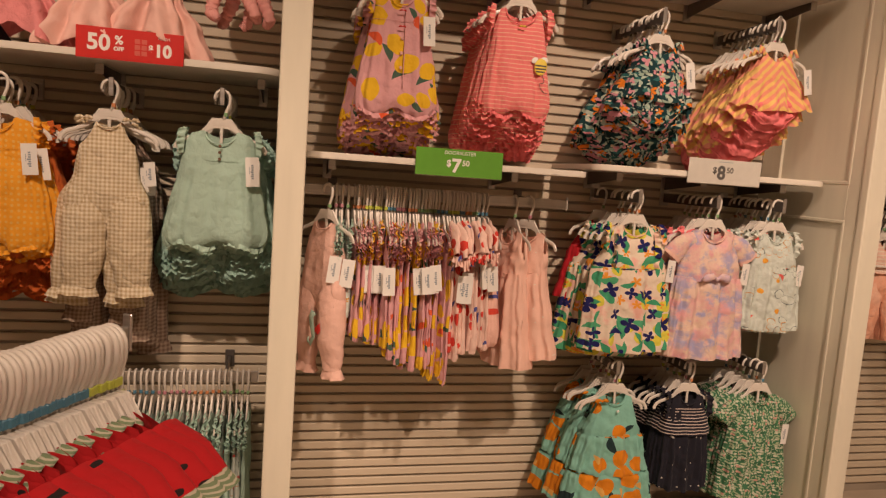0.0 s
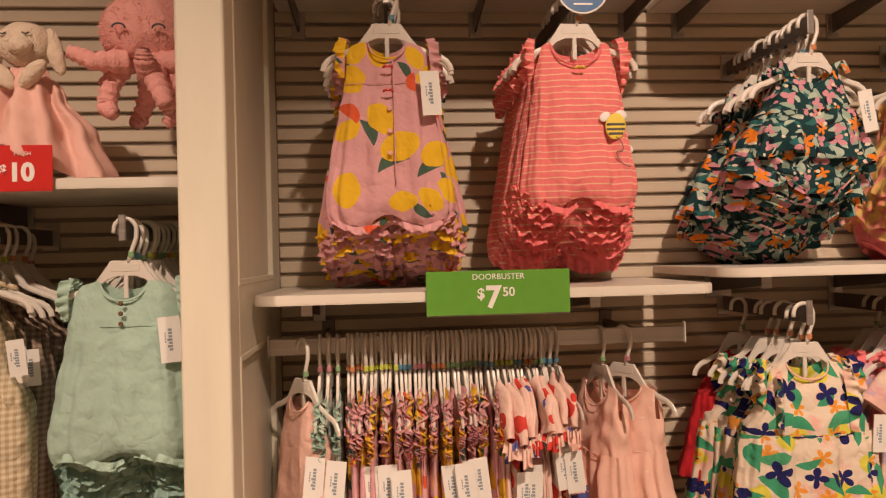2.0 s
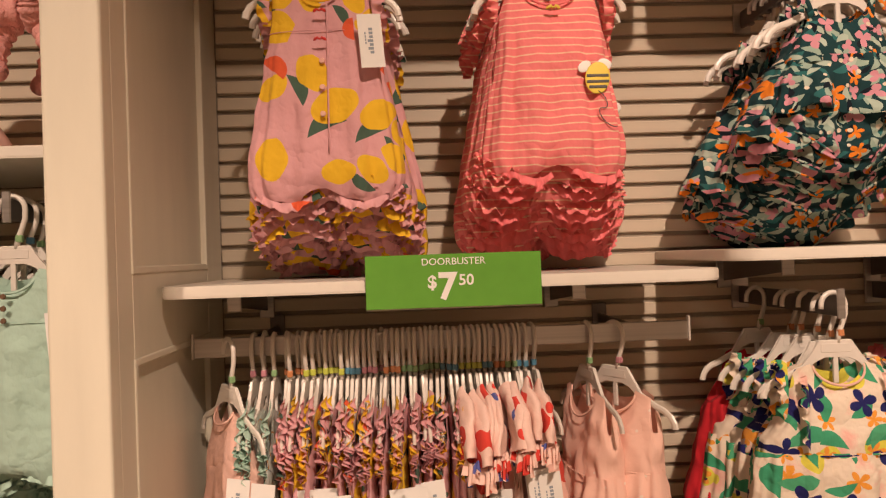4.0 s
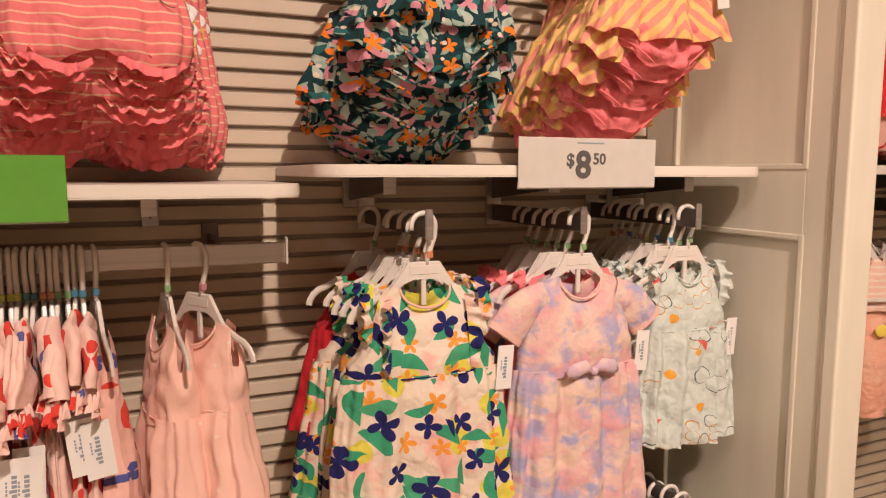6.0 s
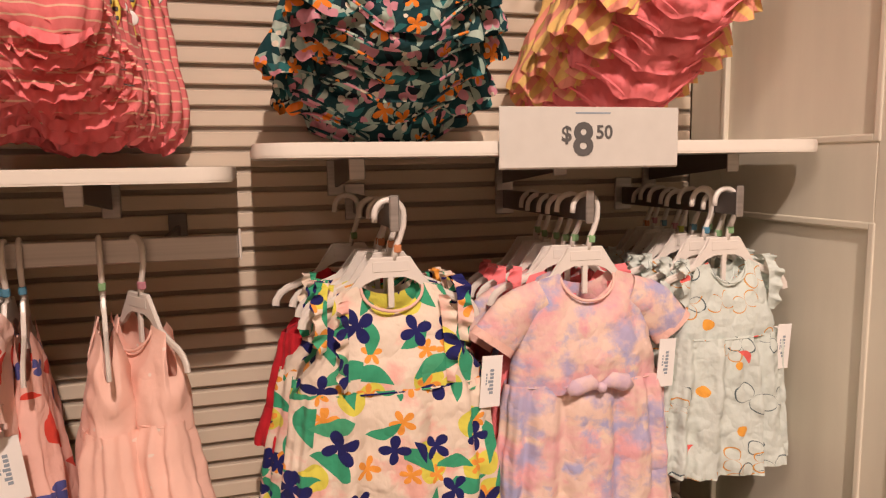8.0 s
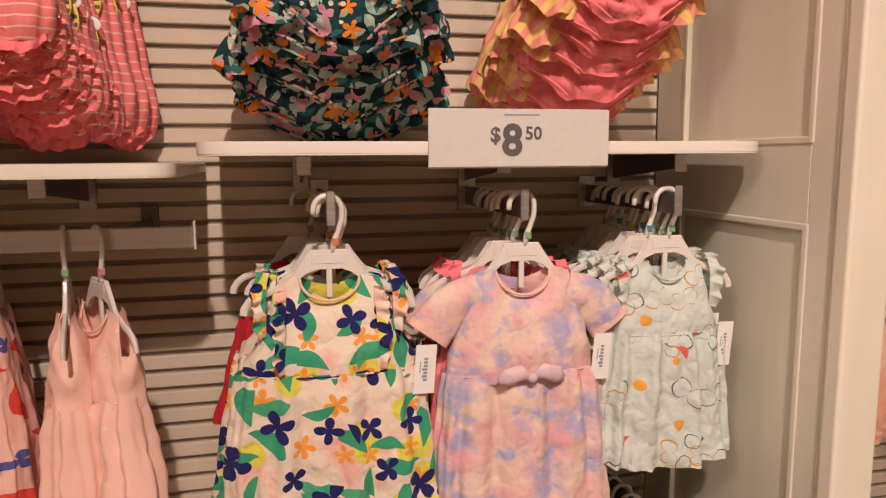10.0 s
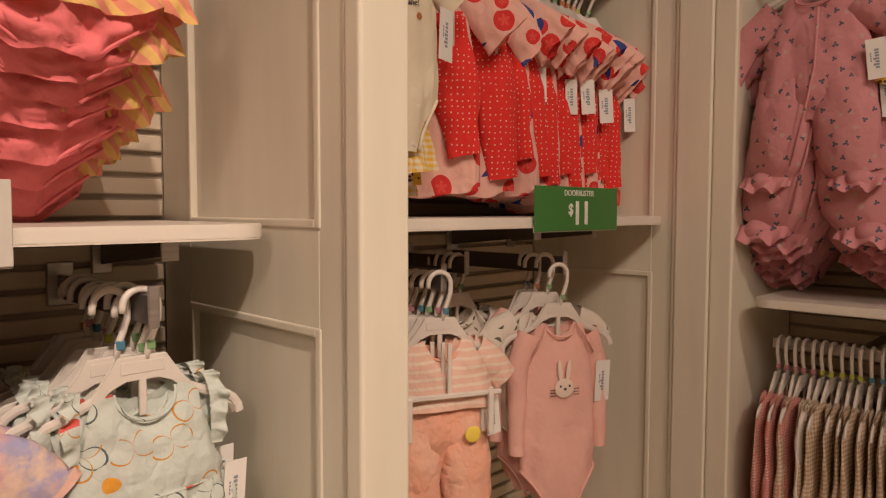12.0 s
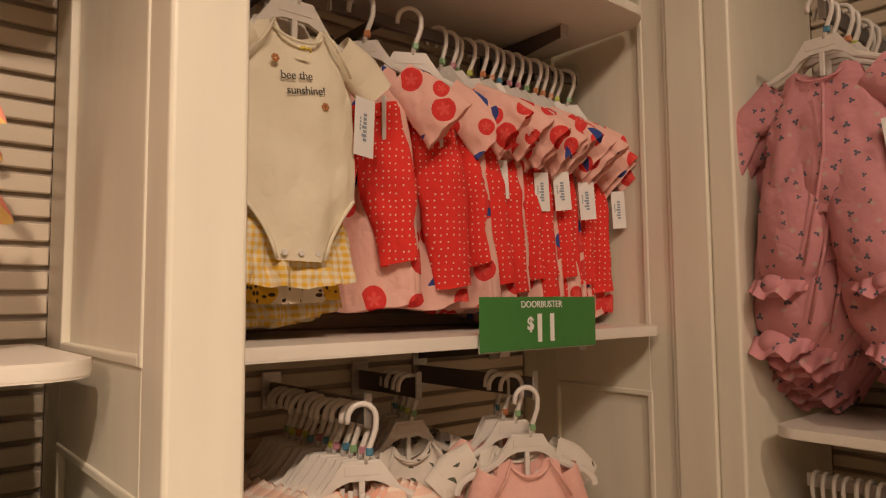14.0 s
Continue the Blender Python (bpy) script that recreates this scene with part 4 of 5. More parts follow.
def side_on(label, mat, length, frill_mat, seed=0, tag=0, deep=0.015, legs=False, name="romper", category="baby romper", group="rompers on the rail", frill_out=0.034, top_w=0.118, arm_d=0.075, sleeve=False):
    """A garment made to be hung edge-on along a rail; its +x edge faces the aisle."""
    t = garment(name, label, category, group)
    zb = S - length
    part("body", cloth(bmesh.new(), [(0, top_w, 0.008, 0), (0.2, top_w * 1.03, 0.010, 0.001), (0.6, max(0.132, top_w * 1.05), deep * 0.8, 0.003), (0.95, max(0.14, top_w * 1.08), deep, 0.004), (1, max(0.135, top_w * 1.06), deep * 1.1, 0.004)], neckline(S, 0.45, 0.045, arm_d, 0.3),
                       lambda s, f: zb + 0.02 * (1 - s * s), 56, 20, 9, seed, (19, 0.004, 0.06), 0.004), mat, t)
    if frill_mat:
        for k, (z0, z1) in enumerate(((S + 0.022, S - 0.075), (S - 0.01, S - 0.11), (S - 0.05, S - 0.125))):
            part("shoulder_frill", frill(bmesh.new(), [(0.092 + 0.014 * k, 0.006 - 0.006 * k, z0), (0.114 + 0.007 * k, 0.002 - 0.002 * k, (z0 + z1) / 2), (0.126, -0.002, z1)], (0.92, 0.0, -0.30 + 0.15 * k), frill_out - 0.004 * k, 3, 0.0085, seed * 1.3 + k * 2.1, 5, jumble=3.0), frill_mat, t)
    if sleeve:
        part("sleeve", limb(bmesh.new(), [(0.080, 0, S + 0.012), (0.132, 0, S - 0.020), (0.158, -0.002, S - 0.085)], [0.026, 0.032, 0.034], [0.009, 0.0125, 0.0115], 24, seed, 0.010), mat, t)
        part("sleeve_frill", frill(bmesh.new(), [(0.150, -0.014, S - 0.078), (0.176, 0.0, S - 0.086), (0.182, 0.012, S - 0.078)], (0.30, 0, -0.95), 0.034, 4, 0.010, seed), mat, t)
    if tag:
        tag_card(t, 0.15, 0.0, S - 0.12 - 0.02 * (seed % 3), 84 + 6 * (seed % 3), -6 + 4 * (seed % 4))
    return t


def run(x, templates, z, y, rz=-90, clip_of=None, along="x", tilt=3.0):
    """Garments edge-on along a rail at the given places."""
    for i, p in enumerate(x):
        k = clip_of(i) if clip_of else None
        tpl = templates[i % len(templates)]
        if along == "x":
            hang(tpl, p, y + rnd.uniform(-0.01, 0.01), z, rz + rnd.uniform(-tilt, tilt), 0, k, rnd.uniform(0.97, 1.05))
        else:
            hang(tpl, y + rnd.uniform(-0.01, 0.01), p, z, rz + rnd.uniform(-tilt, tilt), 0, k)


def rail(x0, x1, y, z, label, along="x", h=0.044, stand=None, mat=None):
    t = thing("hang_rail", label, "rail", "wall rails")
    part("bar", boxes((x0, x1, y - 0.006, y + 0.006, z - h, z - 0.0035, 0.002)), mat or STEEL, t)
    part("end_cap", boxes((x1, x1 + 0.004, y - 0.008, y + 0.008, z - h - 0.003, z + 0.006, 0.0015)), HANGER, t)
    part("end_cap", boxes((x0 - 0.004, x0, y - 0.008, y + 0.008, z - h - 0.003, z + 0.006, 0.0015)), HANGER, t)
    for bx in stand or (x0 + 0.12, x1 - 0.12):
        part("support", boxes((bx - 0.005, bx + 0.005, y + 0.0062, BACK - 0.0015, z - 0.03, z - 0.006, 0.0015), (bx - 0.018, bx + 0.018, BACK - 0.007, BACK - 0.0012, z - 0.05, z + 0.02, 0.0015)), DARKSTEEL, t)
    return t


# ---- bay B, upper row ----
face_arm(0.365, BACK, 2.246)
face_arm(0.80, BACK, 2.246)
face_arm(1.37, BACK, 2.178, notched=True)
face_arm(1.87, BACK, 2.205, notched=True)
LEM1 = romper("lilac pink cotton romper printed with lemons", LEMON, 0.425, 0.146, seed=1, chest=0.102)
for bz, by in ((0.16, -0.0405), (0.21, -0.0455), (0.26, -0.0495)):
    buttons(LEM1, PINK, 0.002, (S - bz,), by)
bow(LEM1, SIGNRED, 0.0, -0.038, S - 0.068, 0.009), bow(LEM1, SIGNRED, 0.0, -0.042, S - 0.122, 0.009)
part("placket", sweep(bmesh.new(), [(0.012, -0.0285, S - 0.05), (0.012, -0.0315, S - 0.10), (0.012, -0.0370, S - 0.15), (0.012, -0.0445, S - 0.22), (0.012, -0.0510, S - 0.30), (0.012, -0.0530, S - 0.33)], 0.0016, 0.0012, 6), LILAC, LEM1, smooth=True)
LEM2 = romper("lilac pink cotton romper printed with lemons", LEMON, 0.435, 0.148, chest=0.104, seed=4, tag=0, crush=0.007)
stack([LEM1, LEM2], 0.365, 2.43, 2.246, 9, 0.036, grow=0.2, tall=0.20)
COR1 = romper("coral striped cotton romper with a bee patch", CORAL, 0.392, 0.138, chest=0.108, hem=CORALP, frills=True, seed=2, straps=0.22, tag=0, neck_d=0.06, neck=0.62, arm_d=0.06, yoke=False)
bow(COR1, YELLOWINK, 0.0, -0.036, S - 0.07, 0.010)


def bee(t, x, y, z):
    bm = bmesh.new()
    bmesh.ops.create_uvsphere(bm, u_segments=18, v_segments=10, radius=1, matrix=pose(x, y, z, 0, 8, 0) @ Matrix.Diagonal((0.024, 0.0018, 0.030, 1)))
    part("bee_patch", bm, YELLOWINK, t, "yellow embroidered bee patch", smooth=True)
    part("bee_stripe", boxes(*[(x - w, x + w, y - 0.0026, y - 0.0004, z + dz - 0.0028, z + dz + 0.0028, 0.001) for w, dz in ((0.021, 0.004), (0.021, -0.007), (0.017, -0.017))]), INKGREY, t)
    bm = bmesh.new()
    for s, q in ((-1, 0.022), (0.6, 0.026)):
        bmesh.ops.create_uvsphere(bm, u_segments=12, v_segments=8, radius=1, matrix=pose(x + s * 0.024, y + 0.001, z + q, 0, s * 35, 0) @ Matrix.Diagonal((0.014, 0.0012, 0.010, 1)))
    part("bee_wing", bm, WHITEINK, t, smooth=True)
    pts = [(x + 0.012 * math.sin(k * 0.55) + 0.003 * k * 0.5, y - 0.001, z - 0.03 - 0.0045 * k + 0.006 * math.cos(k * 0.8)) for k in range(16)]
    part("bee_trail", sweep(bmesh.new(), pts, 0.0009, 0.0009, 5), INKGREY, t, "thin stitched trail")


bee(COR1, 0.078, -0.044, S - 0.205)
COR2 = romper("coral striped cotton romper with a bee patch", CORAL, 0.395, 0.146, chest=0.112, hem=CORALP, frills=True, seed=7, straps=0.22, tag=0, crush=0.007, neck=0.62, arm_d=0.06, yoke=False)
bee(COR2, 0.105, -0.041, S - 0.255)
stack([COR1] + [COR2] * 6, 0.80, 2.43, 2.246, 7, 0.034, grow=0.24, tall=0.25)
for i, dx in enumerate((0.035, 0.05, 0.06)):
    hang(COR1, 0.80 + dx, 2.67 + 0.036 * i, 2.246, 3 + 3 * i, 0, None, (1.16, 1.22 + 0.02 * i))
FLO1 = bloomers("dark teal floral cotton romper with a flounce", TEALFLO, TEALFLO, 3, 0.142, 0.215, 0.30, 0.085)
FLO2 = bloomers("dark teal floral cotton romper with a flounce", TEALFLO, TEALFLO, 6, 0.156, 0.215, 0.305, 0.05, 0.035, tag=False)
FLO3 = bloomers("dark teal floral cotton romper with a flounce", TEALFLO, TEALFLO, 9, 0.158, 0.215, 0.31, 0.06, 0.045, tag=False)
stack([FLO1] + [FLO2, FLO3] * 5, 1.37, 2.43, 2.178, 11, 0.031, grow=0.22, tall=0.33)
CHV1 = bloomers("orange and yellow chevron top with coral briefs", CORALP, CHEV, 5, 0.158, 0.225, 0.285, 0.08)
CHV2 = bloomers("orange and yellow chevron top with coral briefs", CORALP, CHEV, 8, 0.160, 0.195, 0.29, 0.06, 0.055, tag=False)
CHV3 = bloomers("orange and yellow chevron top with coral briefs", CORALP, CHEV, 11, 0.162, 0.195, 0.295, 0.07, 0.045, tag=False)
stack([CHV1] + [CHV2, CHV3] * 5, 1.88, 2.43, 2.205, 11, 0.031, grow=0.08, tall=0.43)

# ---- bay B, lower right: dresses ----
for ax in (1.34, 1.684, 1.99):
    face_arm(ax, BACK, 1.488, 0.41)
DF1 = dress("cream sleeveless dress with bold navy and green flowers", FLORAL, 0.50, 0.17, 0.122, 0.168, 0.198, frills=True, seed=1, trim=PEACHK)
DF2 = dress("cream sleeveless dress with bold navy and green flowers", FLORAL, 0.51, 0.165, 0.118, 0.165, 0.205, frills=True, seed=5, trim=PEACHK, tag=0)
stack([DF1, DF2], 1.335, 2.425, 1.488, 5, 0.045, jitter=1.4, clip=0)
REDD = dress("deep red cotton baby dress on white hanger", REDPLAIN, 0.34, 0.12, 0.10, 0.14, 0.19, seed=9, tag=0)
hang(REDD, 1.30, 2.66, 1.488, 12, 0, 1)
DT1 = dress("pink and blue tie-dyed dress with short sleeves and bow", TIEDYE, 0.525, 0.195, 0.124, 0.156, 0.186, sleeves=True, tie=True, seed=2, trim=PEACHK, neck_d=0.05, tag=1)
DT2 = dress("coral pink dress with short frilled straps", CORALP, 0.49, 0.18, 0.108, 0.14, 0.17, frills=True, seed=3, tag=0)
stack([DT1, DT2, DT1, DT2], 1.684, 2.425, 1.488, 6, 0.048, clip=1)
DM1 = dress("pale mint dress with fine line drawings of leaves", MINTPRINT, 0.41, 0.145, 0.10, 0.125, 0.152, frills=True, seed=4, tag=1, bib=False)
stack([DM1], 1.985, 2.44, 1.49, 9, 0.036)
hang(DM1, 1.955, 2.47, 1.488, 5, 0, 2)

# ---- bay B, bottom right ----
for ax in (1.32, 1.64, 1.99):
    face_arm(ax, BACK, 0.806, 0.41)
OF1 = dress("teal tiered dress printed with large oranges", ORANGEFRUIT, 0.475, 0.165, 0.10, 0.135, 0.205, seed=1, tiers=2, neck_d=0.04, tag=0)
buttons(OF1, WHITEINK, 0, (S - 0.06,), -0.04)
bow(OF1, ORANGEFRUIT, -0.07, -0.03, S - 0.02, 0.022)
stack([OF1], 1.325, 2.425, 0.806, 7, 0.046, jitter=1.6)
BK1 = dress("black dress with a thin striped top", BLACK, 0.40, 0.16, 0.095, 0.105, 0.115, seed=6, tag=0, frills=True, bib=False)
part("striped_bib", cloth(bmesh.new(), [(0, 0.086, 0.034, 0), (1, 0.112, 0.054, 0.001)], level(S - 0.055), level(S - 0.165), 48, 8, 5, 1), BLACKSTRIPE, BK1, "white striped dark bib")
stack([BK1], 1.655, 2.43, 0.806, 6, 0.045)
DG1 = dress("green dress with a dense small leaf print", DITSY, 0.46, 0.15, 0.11, 0.135, 0.17, sleeves=True, seed=8)
stack([DG1], 1.995, 2.43, 0.806, 7, 0.042)

# ---- bay B, rail of rompers ----
rail(0.064, 1.10, 2.56, 1.434, "steel hang rail under shelf full of rompers")
SEA = legged("peach cotton singlet suit with a seahorse patch", PEACHK, body=0.34, leg=0.20, chest=0.10, hip=0.115, seed=2, straps=0.3, tag=0, group="rompers on the rail")


def seahorse(t):
    pts = [(0.012, -0.048, S - 0.33), (0.0, -0.050, S - 0.35), (0.010, -0.052, S - 0.385), (0.020, -0.052, S - 0.42), (0.004, -0.052, S - 0.45), (-0.012, -0.05, S - 0.44), (-0.008, -0.05, S - 0.425)]
    part("seahorse_patch", sweep(bmesh.new(), pts, lambda v: 0.011 * (1 - v) + 0.004, lambda v: 0.003, 8), MINT, t, "mint seahorse patch", smooth=True)
    part("seahorse_fin", prism(bmesh.new(), [(0.028, 0.0), (0.05, 0.02), (0.056, -0.005), (0.044, -0.022), (0.028, -0.012)], 0, 0.002), SIGNRED, t).matrix_basis = pose(0.0, -0.052, S - 0.385, 90, 0, 0)


seahorse(SEA)
hang(SEA, 0.150, 2.50, 1.434, -52, 0, 1)
MNR = [side_on("mint green printed romper with frills", MINTPRINT, 0.33, MINT, 3, 1, 0.02), side_on("mint green printed romper with frills", MINTPRINT, 0.36, MINT, 5, 0, 0.02)]
run([0.185, 0.208, 0.228], MNR, 1.434, 2.56)
hang(side_on("grey sprigged long romper", WHITEDITSY, 0.50, None, 4, 0, 0.018), 0.20, 2.60, 1.434, -88, 0, 4)
LROW = [side_on("lilac lemon romper hung edge-on on the rail", LEMON, 0.40 + 0.03 * k, LEMON, k, 1 if k in (1, 4) else 0) for k in range(6)]
LX = [0.252 + 0.0116 * i for i in range(31)]
for i, p in enumerate(LX):
    k = i * 6 // 31
    hang(LROW[k], p, 2.56 + rnd.uniform(-0.018, 0.018), 1.434, -90 + rnd.uniform(-6, 6), rnd.uniform(-1.5, 1.5), (0, 3, 3, 2, 4, 0, 1, 1, 2)[i * 9 // 31], rnd.uniform(0.97, 1.04))
PROW = [side_on("peach red-flowered romper hung edge-on on the rail", LEMONRED, 0.43 + 0.015 * k, None, k + 1, 1 if k in (1, 3) else 0, 0.018, top_w=0.124, arm_d=0.06, sleeve=True) for k in range(4)]
PX = [0.615 + 0.0120 * i for i in range(12)]
for i, p in enumerate(PX):
    hang(PROW[min(3, i * 4 // 12)], p, 2.56 + rnd.uniform(-0.008, 0.008), 1.434, -86 + rnd.uniform(-6, 6), rnd.uniform(-1.5, 1.5), (3, 3, 2, 0, 1, 2)[i // 2], rnd.uniform(0.95, 1.07))
PD1 = dress("peach linen pinafore dress with a small leopard patch", PEACH, 0.50, 0.16, 0.104, 0.112, 0.178, folds=8, seed=2, tag=0, neck_d=0.05, group="dresses on the rail", neck=0.62)
part("leopard_patch", boxes((0.03, 0.06, -0.068, -0.064, S - 0.27, S - 0.235, 0.001)), SUNNY, PD1, "small square leopard print patch")
PD2 = dress("peach linen pinafore dress with back buttons", PEACH, 0.54, 0.17, 0.102, 0.108, 0.165, folds=8, seed=6, tag=0, neck_d=0.06, group="dresses on the rail", neck=0.62)
CAR = romper("peach romper printed with red carrots", CARROT, 0.46, 0.135, chest=0.10, frills=False, seed=3, straps=0.22, tag=0, neck_d=0.06, neck=0.62, arm_d=0.06, yoke=False, group="rompers on the rail")
hang(CAR, 0.765, 2.57, 1.434, -78, 0, 2)
hang(PD2, 0.882, 2.56, 1.434, -79, 0, 1)
hang(PD1, 0.938, 2.55, 1.434, -57, 0, 4)

# ---- bay A ----
for ax in (-0.90, -0.558, -0.218):
    face_arm(ax, BACK, 1.722, 0.41)
GIN = legged("beige gingham romper with frilled ankles", GINGHAM, body=0.34, leg=0.20, chest=0.092, hip=0.135, seed=3, straps=0.12, neck_d=0.02)
bow(GIN, GINGHAM, -0.07, -0.02, S + 0.008, 0.02), bow(GIN, GINGHAM, 0.07, -0.02, S + 0.008, 0.02)
GIN2 = legged("brown checked romper behind gingham rompers", BROWNCHECK, body=0.36, leg=0.22, chest=0.092, hip=0.105, seed=7, straps=0.12, neck_d=0.02, tag=0)
stack([GIN, GIN, GIN, GIN2], -0.565, 2.425, 1.722, 8, 0.04, jitter=1.4, grow=0.22)
MIN1 = romper("mint green romper with three buttons on yoke", MINT, 0.395, 0.168, seed=3, chest=0.122)
buttons(MIN1, surface("brown_button", (0.16, 0.09, 0.05), 0.5), 0.0, (S - 0.05, S - 0.072, S - 0.094), -0.037)
# rear copies of MIN1 in the mint with shade painted in
MIN2 = romper("mint green romper with three buttons on yoke", MINTSHADED, 0.41, 0.172, seed=6, chest=0.12, tag=0, crush=0.009)
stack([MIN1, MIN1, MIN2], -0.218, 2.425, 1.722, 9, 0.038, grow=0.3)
ORA = romper("orange dotted romper with gathered legs", ORANGE, 0.43, 0.16, hem=ORANGE, seed=5)
# rear copies of ORA, their shade put into the cloth colour
ORA2 = romper("orange dotted romper with gathered legs", ORANGESHADED, 0.45, 0.165, seed=8, tag=0, crush=0.009)
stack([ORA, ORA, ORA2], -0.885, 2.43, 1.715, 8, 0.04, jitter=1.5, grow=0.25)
rail(-0.95, -0.07, 2.60, 0.71, "steel hang rail with mint outfits below rompers")
MROW = [side_on("mint green outfit hung edge-on on the rail", MINT if k % 2 else MINTPRINT, 0.40 + 0.03 * k, MINT, k + 2, 0, 0.016, group="mint outfits on the low rail") for k in range(3)]
GDOT = side_on("dark green dotted outfit hung on the low rail", fabric("green_dotted", (0.02, 0.16, 0.10), ("polka", 40, 0.003, 1.0, 0.0, (0.72, 0.68, 0.55))), 0.42, None, 4, 0, 0.03, group="mint outfits on the low rail")
for gx, gr in ((-0.93, -40), (-0.905, -60)):
    hang(GDOT, gx, 2.60, 0.71, gr, 0, 1)
run([-0.88 + 0.021 * i for i in range(38)], MROW, 0.71, 2.60, clip_of=lambda i: (2, 0, 3, 2, 4, 0, 1)[i * 7 // 38])

# ---- plush toys on the bay A shelf ----


def fur(bm, amp=0.004, f=90.0):
    for v in bm.verts:
        v.co += Vector((noise.noise(v.co * f), noise.noise(v.co * f + Vector((7, 0, 0))), noise.noise(v.co * f + Vector((0, 5, 0))))) * amp


def tufts(count, seed, size, centre, radii):
    """Short locks of fur standing out of an egg-shaped body."""
    bm, r = bmesh.new(), random.Random(seed)
    for _ in range(count):
        d = Vector((r.gauss(0, 1), r.gauss(0, 1), r.gauss(0, 1))).normalized()
        p = Vector(centre) + Vector((d.x * radii[0], d.y * radii[1], d.z * radii[2]))
        side = d.cross(Vector((r.gauss(0, 1), r.gauss(0, 1), r.gauss(0, 1)))).normalized() * size * 0.22
        tip = p + d * size * r.uniform(0.5, 1.0) + Vector((r.uniform(-0.5, 0.5), r.uniform(-0.3, 0.3), r.uniform(-0.7, 0.2))) * size
        bm.faces.new([bm.verts.new(q) for q in (p - side - d * 0.003, p + side - d * 0.003, tip)])
    return bm


def octopus(x, y, z):
    t = thing("plush_octopus", "coral pink furry plush octopus hung by a loop", "plush toy")
    bm = bmesh.new()
    bmesh.ops.create_icosphere(bm, subdivisions=5, radius=1, matrix=pose(0, 0, 0.175) @ Matrix.Diagonal((0.088, 0.072, 0.076, 1)))
    fur(bm, 0.005, 42)
    part("head", bm, PLUSH, t, smooth=True)
    part("fur", tufts(3600, 4, 0.0065, (0, 0, 0.175), (0.087, 0.071, 0.075)), PLUSH, t)
    for k in range(8):
        a = 2 * math.pi * k / 8 + 0.3
        r = 0.045
        pts = [(r * math.cos(a), r * 0.8 * math.sin(a), 0.115), (0.070 * math.cos(a), 0.062 * math.sin(a), 0.075), (0.085 * math.cos(a + 0.2), 0.078 * math.sin(a), 0.030), (0.074 * math.cos(a + 0.4), 0.072 * math.sin(a + 0.3), 0.014)]
        if k in (0, 3):
            sx = math.copysign(1, math.cos(a))
            pts = [(sx * 0.03, -0.035, 0.112), (sx * 0.085, -0.056, 0.106), (sx * 0.125, -0.058, 0.122)]
        if k == 5:
            pts = [(0.012, -0.052, 0.085), (0.010, -0.082, 0.100), (0.010, -0.092, 0.118)]
        fine = []
        for p, q in zip(pts, pts[1:]):
            fine += [Vector(p).lerp(Vector(q), i / 10) for i in range(10)]
        n = 10 * (len(pts) - 1)
        bm = sweep(bmesh.new(), fine + [Vector(pts[-1])], lambda v: 0.022 - 0.010 * v + 0.0022 * math.sin(v * n * 1.9), lambda v: 0.022 - 0.010 * v + 0.0022 * math.sin(v * n * 1.9), 18)
        fur(bm, 0.0018, 45)
        part("tentacle", bm, PLUSH, t, smooth=True)
    part("hanging_loop", sweep(bmesh.new(), [(0, 0.004, 0.24), (0.006, 0.004, 0.258), (0, 0.004, 0.2795), (-0.006, 0.004, 0.258), (0, 0.004, 0.241)], 0.0012, 0.0012, 5), PLUSH, t)
    for s in (-1, 1):
        pts = [(s * 0.034 + 0.011 * math.cos(a), -0.0790, 0.160 - 0.008 * math.sin(a)) for a in (math.pi * (1 + k / 6) for k in range(7))]
        part("eye", sweep(bmesh.new(), pts, 0.0018, 0.0018, 5), INKGREY, t)
    return place(t, x, y, z, 4)


def blanket_toy(x, y, z, mat, seed, label, head_mat=None):
    """A comforter: a soft head on a draped square of cloth."""
    t = thing("plush_comforter", label, "plush toy")
    head_mat = head_mat or mat
    bm = cloth(bmesh.new(), [(0, 0.026, 0.022, 0.002), (0.25, 0.055, 0.040, 0.012), (0.6, 0.095, 0.060, 0.024), (1, 0.125, 0.085, 0.034)], level(0.205), lambda s, f: 0.004 + 0.06 * (1 - abs(s)) ** 2, 110, 36, 5, seed, (0, 0, 0.1), 0.006, crush=0.003)
    for v in bm.verts:
        v.co.z = max(v.co.z, 0.0)
    part("blanket", bm, mat, t, "pink draped comfort cloth")

    def ball(name, m):
        b = bmesh.new()
        bmesh.ops.create_icosphere(b, subdivisions=4, radius=1, matrix=m)
        fur(b, 0.003, 34)
        part(name, b, head_mat, t, smooth=True)

    ball("head", pose(0, -0.01, 0.246) @ Matrix.Diagonal((0.044, 0.040, 0.041, 1)))
    ball("snout", pose(0.006, -0.042, 0.236) @ Matrix.Diagonal((0.021, 0.017, 0.016, 1)))
    for s in (-1, 1):
        ball("ear", pose(s * 0.049, -0.012, 0.232, 0, s * -14, 0) @ Matrix.Diagonal((0.014, 0.011, 0.044, 1)))
        ball("arm", pose(s * 0.026, -0.044, 0.186, 0, s * 40, 0) @ Matrix.Diagonal((0.015, 0.015, 0.032, 1)))
        part("eye", sweep(bmesh.new(), [(s * 0.019 - 0.006, -0.048, 0.258), (s * 0.019, -0.0495, 0.255), (s * 0.019 + 0.006, -0.048, 0.258)], 0.0014, 0.0014, 5), INKGREY, t)
    place(t, x, y, z, rnd.uniform(-10, 10))
    t.scale = (1.3, 1.2, 1.25)
    return t


